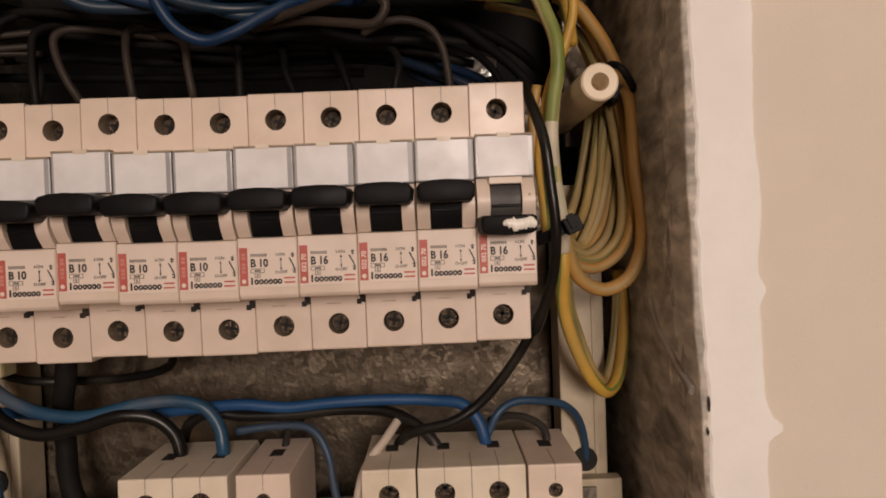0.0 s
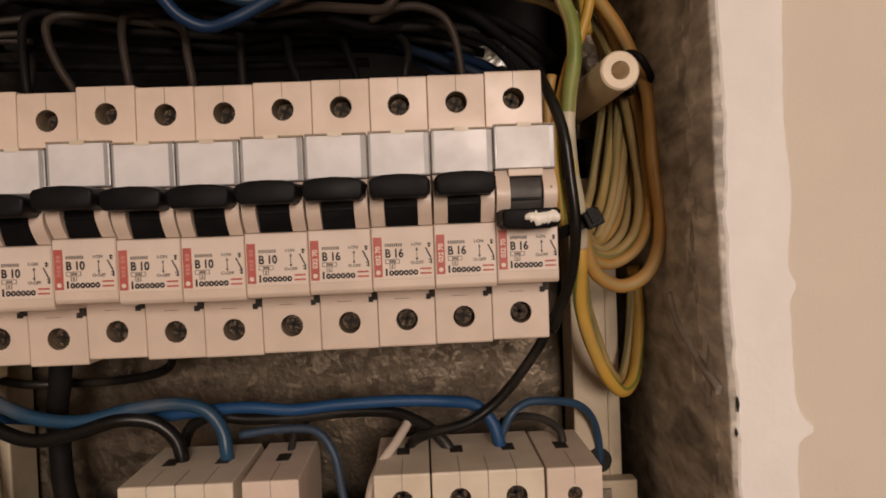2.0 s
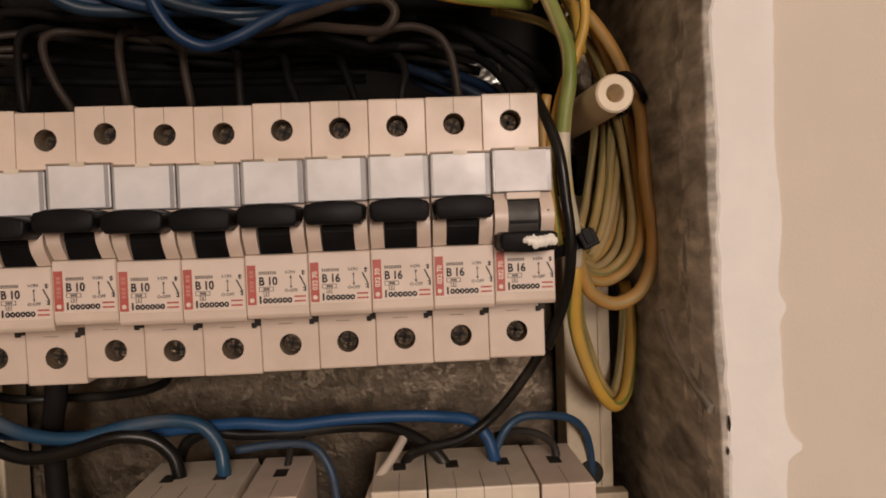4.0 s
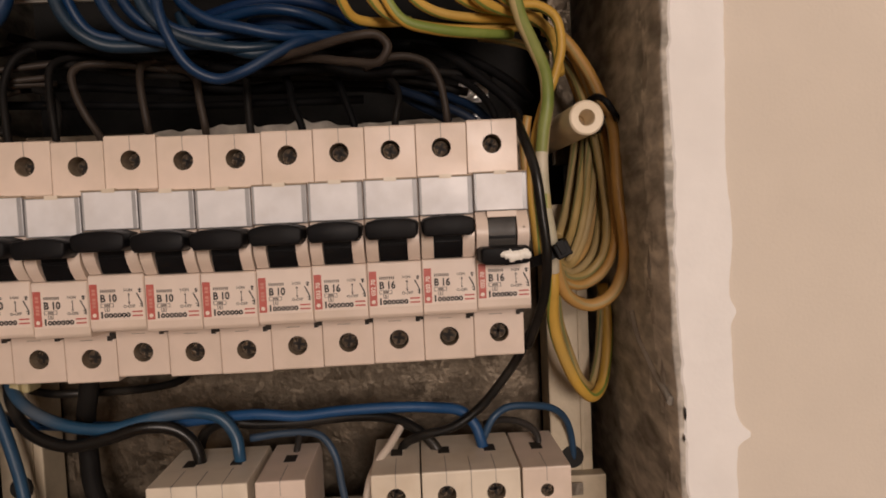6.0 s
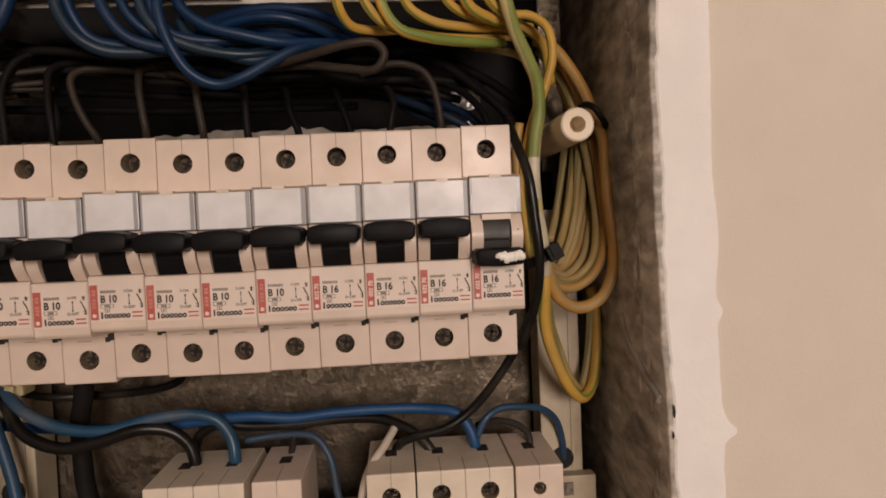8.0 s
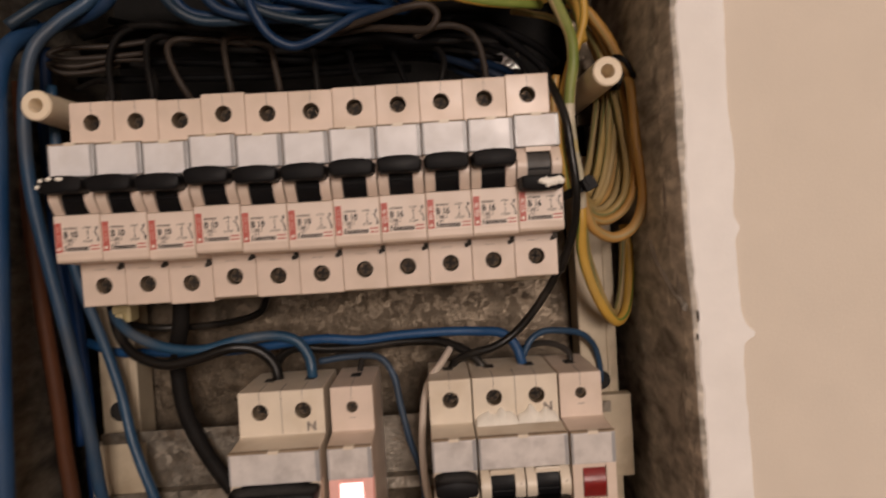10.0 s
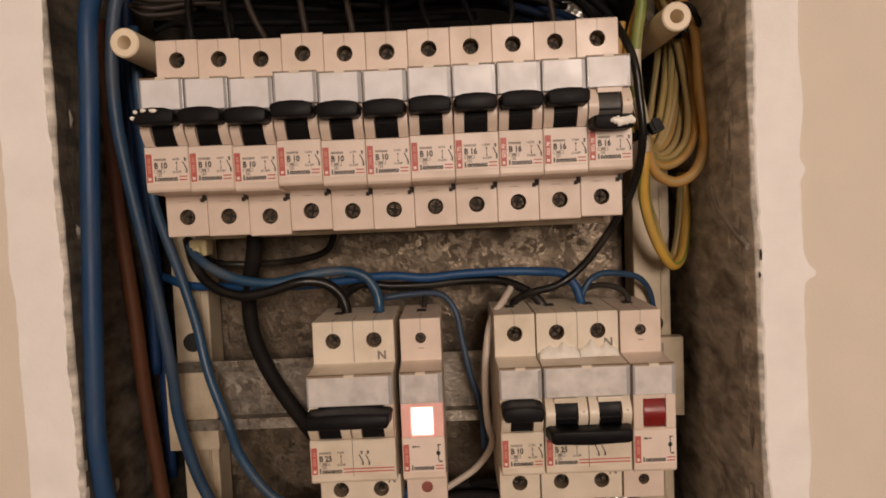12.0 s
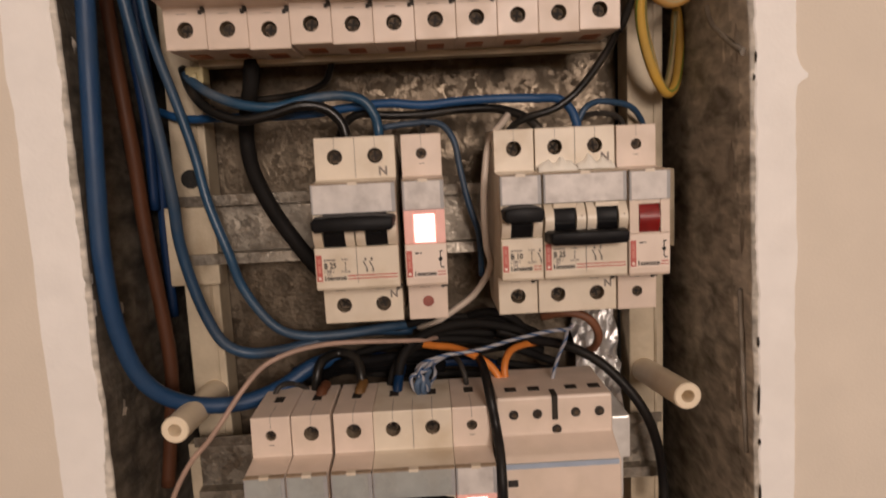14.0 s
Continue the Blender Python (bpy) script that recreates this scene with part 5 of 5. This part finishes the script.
# earth wires top right
wire("earth_wire", "earth", 1.8, [(133.6, -38, 102.3), (134.2, -38, 96.4), (135.3, -36, 87.6), (139.1, -30, 82.5), (147.5, -24, 82.1), (159.4, -16, 84.5)], "yellow green earth wire curving down from the brass bar")
wire("earth_wire", "earth", 1.8, [(141.8, -38, 102.1), (142.4, -38, 96.2), (145.3, -37, 88.1), (151.3, -33, 82.3), (163.8, -28, 79.4), (183, -22, 79), (201.1, -14, 81.4)], "yellow green earth wire curving down from the brass bar")
wire("earth_wire", "earth_green", 2.0, [(149.2, -38, 101.8), (150, -38, 95.9), (150.9, -38, 87.6), (156.9, -36, 79.4), (168.1, -33, 76.6), (182.3, -28, 76.1), (197.6, -20, 77.3)], "yellow green earth wire curving down from the brass bar")
wire("earth_wire", "earth", 1.8, [(157.7, -38, 101.6), (157.8, -38, 95.7), (160.1, -36, 87.9), (168.5, -32, 83.2), (182.8, -26, 82.1), (198.2, -18, 83.5), (212.2, -8, 84)], "yellow green earth wire curving down from the brass bar")
wire("earth_wire", "earth", 1.7, [(171.1, -38, 101.2), (171.7, -38, 95.3), (175.1, -35, 88.9), (182.7, -30, 85.6), (195.3, -22, 84.8), (210, -14, 84.8)], "yellow green earth wire curving down from the brass bar")
wire("earth_wire", "earth", 2.1, [(178.4, -38, 101), (179.2, -38, 95.7), (182.7, -36, 87.1), (193.1, -30, 83.4), (204.9, -22, 83), (215.3, -10, 78.2), (220.3, 0, 65.2)], "yellow green earth wire curving down from the brass bar")
wire("earth_wire", "earth", 1.8, [(186.3, -38, 100.7), (187.1, -38, 94.8), (191, -36, 88), (197.6, -32, 84.9), (206.1, -30, 84.8), (212.9, -28, 80.9), (215.3, -26, 71.4), (212.9, -24, 60.1), (208.2, -22, 48.6), (204.8, -20, 34.6), (203, -20, 20.2), (203.5, -24, 3.2), (203.8, -28, -8.6)], "yellow green earth wire curving down from the brass bar")
wire("main_earth_wire", "earth_main", 2.5, [(193.0, -38, 101), (193.9, -40, 95.9), (195.1, -40, 89.8), (199.1, -36, 78.1), (204.2, -32, 68.8), (208.2, -29, 60.3), (209.1, -27, 50.2), (207.2, -27, 39), (206.2, -27, 27.5), (206.5, -29, 11.4), (207.4, -32, 2), (208, -32, -6.5), (208.4, -30, -13.1)], "thick yellow green earth wire dropping beside the breakers")
wire("earth_wire", "earth_tan", 1.8, [(203.1, -18, 46.3), (201.4, -18, 35.3), (201.8, -18, 22), (204.1, -20, 8.6), (205.8, -26, -2.4)], "faded earth wire behind the main earth wire")
wire("earth_wire", "earth_tan", 2.4, [(213, -4, 82.5), (220.6, -6, 78.2), (226.7, -8, 69.4), (231.5, -10, 59.7), (235.1, -12, 48.9), (236.9, -16, 39.1), (236.7, -20, 16.7), (238.2, -22, -4), (237.2, -22, -15), (231.8, -23, -24.1), (223.1, -24, -27.2), (214.6, -26, -22.7), (210.9, -28, -14.5), (209.2, -30, -6.7)], "thick faded earth wire coiled round the standoff")
wire("earth_wire", "earth_tan", 1.9, [(218.8, 2, 82.7), (226.2, 0, 71.3), (231, -2, 58.9), (235.1, -6, 41.8), (236.9, -12, 18.2), (236.1, -16, -4.1), (230.7, -18, -14.9), (221.6, -20, -19.8), (213.3, -24, -17.3), (209.4, -28, -9)], "faded earth wire coiled in a hanging bundle")
wire("earth_wire", "earth_faded", 1.8, [(217, 6, 80.2), (226.3, 2, 64.6), (230.9, -2, 47.2), (233.3, -6, 30.3), (234.3, -12, 6.9), (231.1, -16, -8.7), (223.4, -18, -16), (214.9, -22, -15.8), (209.5, -28, -8.6)], "faded earth wire coiled in a hanging bundle")
wire("earth_wire", "earth_faded", 1.8, [(234, 4, 43.1), (232.9, 0, 30.8), (229, -8, 11.9), (223.3, -14, -3.8), (216.4, -20, -12.1), (210.1, -28, -8.6)], "faded earth wire coiled in a hanging bundle")
wire("earth_wire", "earth_faded", 1.7, [(232, 8, 42.5), (228.2, 0, 28.7), (224, -8, 14.4), (219.5, -14, 0.9), (213.1, -24, -7.7)], "faded earth wire coiled in a hanging bundle")
wire("earth_wire", "earth_faded", 1.7, [(232.2, 2, 40.1), (229.3, -4, 26), (226.1, -10, 9.7), (221.3, -15, -3.7), (213.8, -21, -14.1), (209.9, -27, -11.7)], "faded earth wire coiled in a hanging bundle")
wire("earth_wire", "earth_faded", 1.7, [(236.9, 8, 40.6), (236.4, 2, 23.6), (232.9, -6, 4.7), (227.9, -12, -8.7), (219.4, -18, -14.6), (211.2, -26, -11.8)], "faded earth wire coiled in a hanging bundle")
wire("earth_wire", "earth_faded", 1.7, [(227.9, 10, 39.3), (224.3, 4, 24.4), (219.7, -4, 10.1), (213.3, -18, -0.9)], "faded earth wire coiled in a hanging bundle")
wire("earth_wire", "earth_faded", 1.7, [(234.8, 2, -26.7), (234.1, 2, -41.2), (231.8, 0, -55.2), (227.8, -4, -63.6), (221.4, -12, -57.8), (216.6, -16, -46.3), (212.5, -20, -34.1), (210.2, -26, -22.2)], "faded earth wire hanging in a low loop")
wire("cable_tie", "tie_black", 1.3, [(228.6, -14, 52.3), (229.8, -20, 52.5), (231.7, -24, 50.4), (234.5, -23, 47), (238.5, -16, 43.9), (239.2, -10, 42.1)], "black cable tie round the coiled earth wires")
wire("earth_wire", "earth_tan", 1.7, [(225.7, 10, 68.7), (231, 8, 51.1), (232.9, 4, 31.2), (232.4, -2, 11.8), (227.3, -8, -4.3), (218.7, -14, -13.1), (211.6, -22, -10.8)], "tan earth wire deep in the hanging bundle")
wire("earth_wire", "earth_faded", 1.7, [(227.5, 12, 46.9), (227.5, 10, 32), (225.3, 6, 17.2), (220.5, -2, 3), (214.3, -12, -5.6)], "faded earth wire deep in the hanging bundle")
wire("earth_wire", "earth_tan", 1.7, [(230.6, 12, 44.3), (232.1, 8, 24.3), (230.2, 2, 7.2), (224.3, -6, -7.7), (215.3, -14, -12.9)], "tan earth wire deep in the hanging bundle")
wire("earth_wire", "earth_tan", 1.7, [(237.2, 6, 48), (239, 2, 25.9), (237.8, -4, 6.8), (233.4, -10, -11.5), (224.9, -16, -17.8), (216.1, -20, -17)], "tan earth wire deep in the hanging bundle")
wire("dull_yellow_wire", "earth_faded", 1.7, [(187.6, 0, 81.2), (197.7, 6, 81.1), (207.9, 10, 79.7), (217.7, 12, 74.3)], "dull yellow wire lying deep behind the earth wires")
wire("earth_wire", "earth", 2.3, [(208.6, -22, 8.3), (208.6, -27, -0.4), (208.6, -29, -8.9), (208.6, -29, -18.1), (208.6, -26, -31.9), (213.2, -20, -46.9), (220.8, -14, -61.4), (226.6, -10, -66.7), (231.5, -6, -64.1), (235.4, -2, -51.9), (237.2, 2, -36.3), (236, 4, -22.2)], "yellow earth wire hanging in a low loop")
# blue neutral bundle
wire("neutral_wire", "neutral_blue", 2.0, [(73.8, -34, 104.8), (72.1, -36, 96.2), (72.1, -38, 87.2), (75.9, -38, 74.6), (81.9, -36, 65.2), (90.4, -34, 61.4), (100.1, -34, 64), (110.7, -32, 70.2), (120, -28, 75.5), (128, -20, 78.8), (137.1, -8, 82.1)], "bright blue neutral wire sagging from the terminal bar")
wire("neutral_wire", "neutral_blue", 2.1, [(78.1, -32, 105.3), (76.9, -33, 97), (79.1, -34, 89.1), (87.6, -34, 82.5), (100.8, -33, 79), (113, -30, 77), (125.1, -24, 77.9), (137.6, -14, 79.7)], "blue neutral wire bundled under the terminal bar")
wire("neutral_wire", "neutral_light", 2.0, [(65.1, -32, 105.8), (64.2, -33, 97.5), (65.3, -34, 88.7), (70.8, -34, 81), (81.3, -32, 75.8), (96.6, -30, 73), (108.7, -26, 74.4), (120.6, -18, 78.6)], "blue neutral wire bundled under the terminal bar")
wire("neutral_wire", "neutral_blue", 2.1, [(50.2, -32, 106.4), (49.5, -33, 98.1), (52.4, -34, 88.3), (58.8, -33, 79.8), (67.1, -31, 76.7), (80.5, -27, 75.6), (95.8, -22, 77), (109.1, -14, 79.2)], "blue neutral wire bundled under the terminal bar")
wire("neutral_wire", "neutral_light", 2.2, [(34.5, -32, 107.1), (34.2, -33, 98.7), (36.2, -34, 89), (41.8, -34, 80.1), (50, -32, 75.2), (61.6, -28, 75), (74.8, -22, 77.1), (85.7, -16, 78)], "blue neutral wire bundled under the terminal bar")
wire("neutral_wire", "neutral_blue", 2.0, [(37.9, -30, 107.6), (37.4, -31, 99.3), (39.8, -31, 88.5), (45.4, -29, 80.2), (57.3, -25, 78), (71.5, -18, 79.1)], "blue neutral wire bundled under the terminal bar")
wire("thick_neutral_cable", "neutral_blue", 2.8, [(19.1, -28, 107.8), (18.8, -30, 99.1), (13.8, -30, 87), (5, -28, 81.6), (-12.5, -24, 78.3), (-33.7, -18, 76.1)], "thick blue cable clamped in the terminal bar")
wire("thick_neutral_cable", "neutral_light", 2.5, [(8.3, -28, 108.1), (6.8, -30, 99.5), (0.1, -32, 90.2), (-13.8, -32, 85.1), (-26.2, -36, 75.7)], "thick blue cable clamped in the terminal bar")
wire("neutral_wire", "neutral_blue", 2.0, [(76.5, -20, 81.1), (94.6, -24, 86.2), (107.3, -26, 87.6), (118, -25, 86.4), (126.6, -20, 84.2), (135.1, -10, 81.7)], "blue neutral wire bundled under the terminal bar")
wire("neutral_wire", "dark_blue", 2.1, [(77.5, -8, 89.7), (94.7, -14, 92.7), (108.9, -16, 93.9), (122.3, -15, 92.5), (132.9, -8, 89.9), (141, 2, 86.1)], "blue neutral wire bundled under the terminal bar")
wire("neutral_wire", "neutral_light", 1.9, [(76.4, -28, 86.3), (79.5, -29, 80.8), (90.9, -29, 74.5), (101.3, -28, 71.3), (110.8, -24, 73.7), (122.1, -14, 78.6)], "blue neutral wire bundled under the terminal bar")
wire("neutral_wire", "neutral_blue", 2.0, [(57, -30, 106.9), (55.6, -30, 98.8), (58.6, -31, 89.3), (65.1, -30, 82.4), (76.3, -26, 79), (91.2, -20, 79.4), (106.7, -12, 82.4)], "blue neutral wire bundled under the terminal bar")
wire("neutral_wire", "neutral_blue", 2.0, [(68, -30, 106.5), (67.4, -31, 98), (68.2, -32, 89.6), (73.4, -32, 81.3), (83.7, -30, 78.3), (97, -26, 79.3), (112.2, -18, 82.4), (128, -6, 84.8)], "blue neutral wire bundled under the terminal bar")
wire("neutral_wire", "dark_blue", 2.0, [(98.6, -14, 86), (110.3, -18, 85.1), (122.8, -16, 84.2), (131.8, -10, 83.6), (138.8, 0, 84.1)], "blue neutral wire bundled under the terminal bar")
wire("deep_blue_wire", "shaded_blue", 1.8, [(144.4, 8, 72.1), (150.7, 2, 63.5), (162.8, -4, 57.2), (176.1, -8, 50.9), (183.9, -8, 46.4)], "blue wire in the dark behind the top row")
wire("deep_blue_wire", "shaded_blue", 1.8, [(146.4, 12, 69.2), (158, 6, 57.9), (167.1, 0, 51.8), (173.8, -4, 47.5)], "blue wire in the dark behind the top row")
wire("deep_blue_wire", "shaded_blue", 1.8, [(158.5, 10, 68.2), (172.4, 4, 59.3), (183.5, -2, 53), (189.8, -6, 46.4)], "blue wire in the dark behind the top row")
# dark phase wires
wire("grey_wire", "taupe", 1.45, [(41.1, -16, 43.4), (40.1, -18, 46.7), (37.2, -20, 52.8), (33.7, -20, 61.9), (32.9, -19, 68.5), (35.5, -17, 71.5), (44.3, -13, 72.6), (53.9, -9, 72.3), (67.6, -2, 71.3)], "grey brown phase wire hooked into a breaker top")
wire("grey_wire", "taupe", 1.45, [(58.6, -16, 45.1), (58.8, -18, 49.2), (57.7, -18, 57.6), (56.5, -16, 66.9), (56.4, -12, 72.5), (64.8, -6, 75.1), (78.6, 0, 76.2)], "grey brown phase wire hooked into a breaker top")
wire("grey_wire", "taupe", 1.45, [(80, -16, 44.5), (80.2, -18, 48.1), (78.9, -18, 56.6), (77.5, -16, 64.6), (72.4, -10, 69.5), (61.7, -4, 73), (47.6, 4, 76.2)], "grey brown phase wire hooked into a breaker top")
wire("grey_wire", "taupe", 1.6, [(103.3, -20, 69.2), (112.2, -28, 69.8), (124, -34, 71.2), (138.6, -38, 73.8), (147.7, -38, 74), (151.1, -38, 70), (147.7, -37, 64.9), (137.7, -34, 65.9), (122.9, -28, 68.9), (109.7, -20, 70), (92.3, -10, 70.8)], "grey brown spare wire folded back in a loop")
wire("grey_wire", "taupe", 1.45, [(141.4, -16, 67.2), (151.1, -22, 69.6), (158.4, -22, 69.7), (165.6, -20, 67.2), (169.2, -19, 62), (171.2, -18, 53.6), (172.1, -17, 46.2), (172.7, -14, 42.6)], "grey brown phase wire hooked into a breaker top")
wire("dark_wire", "shaded_grey", 1.45, [(96.7, -14, 42.9), (96.5, -15, 46.6), (95.9, -14, 57.7), (94.6, -10, 66.2), (85.7, -2, 71.6)], "dark phase wire dropping into a breaker top")
wire("dark_wire", "shaded_black", 1.45, [(116.7, -16, 43), (116.1, -16, 46.5), (113.1, -15, 54.3), (111.2, -10, 63.2), (106.4, -4, 70.2)], "dark phase wire dropping into a breaker top")
wire("dark_wire", "shaded_black", 1.45, [(136.7, -16, 43.7), (135.8, -16, 47.7), (132.7, -14, 57), (129.3, -8, 64.9), (119.5, 0, 71.6)], "dark phase wire dropping into a breaker top")
wire("dark_wire", "shaded_grey", 1.45, [(151.9, -14, 45), (152.4, -15, 49.2), (153.8, -13, 56.6), (151.4, -8, 63.4), (140.3, 0, 70.6)], "dark phase wire dropping into a breaker top")
wire("dark_wire", "shaded_grey", 1.45, [(23, -14, 44), (22.9, -15, 50.9), (20.7, -12, 63.4), (20.3, -8, 73.9), (25.5, 0, 78.6), (37, 8, 79.6)], "dark phase wire dropping into a breaker top")
wire("dark_wire", "shaded_grey", 1.45, [(5.3, -14, 43.4), (5.3, -15, 51.7), (3.9, -12, 66.5), (7.9, -8, 78.1), (17, -2, 82.9), (33, 6, 82.3)], "dark phase wire dropping into a breaker top")
wire("dark_wire", "shaded_black", 1.45, [(191.1, -14, 43.4), (190.3, -16, 48.3), (185.3, -12, 57), (177, -6, 64.2), (158.8, 0, 69.7)], "dark phase wire dropping into a breaker top")
wire("dark_wire", "shaded_black", 2.0, [(159.4, -4, 78), (173.7, -8, 72.8), (186.3, -10, 63), (198.6, -12, 51.2), (202, -10, 45.2)], "black wire sagging behind the earth wires")
wire("dark_wire", "shaded_black", 2.0, [(145.1, 6, 81.1), (168.7, 2, 78.6), (186.8, -2, 70.3), (200.2, -4, 61.2), (207.5, 0, 55.7)], "black wire sagging behind the earth wires")
wire("dark_wire", "shaded_grey", 1.7, [(-12.8, 0, 80), (17, -6, 82.2), (43.9, -8, 78.3), (74.9, -10, 73.8), (105.9, -12, 69.7), (136.6, -12, 66.5), (167.9, -8, 66.5), (191.4, 0, 64.7)], "dark wire running across above the top row")
wire("dark_wire", "shaded_grey", 1.7, [(-15.7, 4, 74.2), (17.9, 0, 76.3), (49.7, -2, 71), (86, -4, 67.3), (122.4, -6, 66.8), (154, -2, 65.4), (182, 4, 60)], "dark wire running across above the top row")
wire("dark_wire", "shaded_black", 1.8, [(-19.9, 10, 68.5), (22.4, 8, 68.4), (63.8, 8, 65.2), (106, 8, 64.4), (143.9, 8, 63.7), (177.3, 10, 56.4)], "dark wire running across above the top row")
wire("dark_wire", "shaded_black", 1.8, [(-22.7, 14, 63.4), (20, 12, 61.7), (62.1, 12, 60), (104.9, 12, 59.8), (138.6, 12, 59.9)], "dark wire running across above the top row")
wire("dark_wire", "shaded_black", 2.0, [(82.4, -14, 70.4), (104.4, -16, 67.2), (124.2, -18, 67.6), (141.1, -14, 65.4), (158.9, -8, 68), (182.1, 0, 66.3)], "dark wire running across above the top row")
wire("dark_wire", "shaded_black", 2.0, [(66, 2, 67.6), (93.3, 2, 63.9), (116.9, 0, 65.9), (144.4, 2, 65), (172.7, 6, 63.2)], "dark wire running across above the top row")
wire("dark_wire", "shaded_black", 1.8, [(-2.3, 6, 88.9), (25.3, 4, 81.4), (61.6, 4, 79.7), (89.1, 4, 78.9), (126.1, 6, 78.4), (159.2, 8, 79)], "dark wire running across above the top row")
wire("grey_wire", "taupe", 1.3, [(20.8, 0, 76.7), (1.8, -6, 73.5), (-16.4, -12, 71.9), (-21.7, -14, 69.1), (-15.4, -12, 67.6), (0, -6, 68.8), (14.7, 0, 71.1)], "pale grey wire doubled back at the niche corner")
wire("grey_wire", "taupe", 1.3, [(16.1, 4, 69.2), (1.9, -4, 67.5), (-12.5, -10, 64.2), (-23.2, -12, 65.4), (-19.5, -10, 62), (-6, -6, 62.6), (3.2, 0, 66.2)], "pale grey wire doubled back at the niche corner")
wire("dark_wire", "shaded_grey", 1.4, [(23, -14, 46), (23.5, -12, 54.3), (18.9, -6, 62.6), (8.8, 0, 66.5)], "dark phase wire dropping into a breaker top")
wire("dark_wire", "shaded_grey", 1.4, [(2.8, -14, 47.1), (3.2, -10, 54.5), (-4.3, -4, 58.9), (-18.9, 4, 57.3)], "dark phase wire dropping into a breaker top")
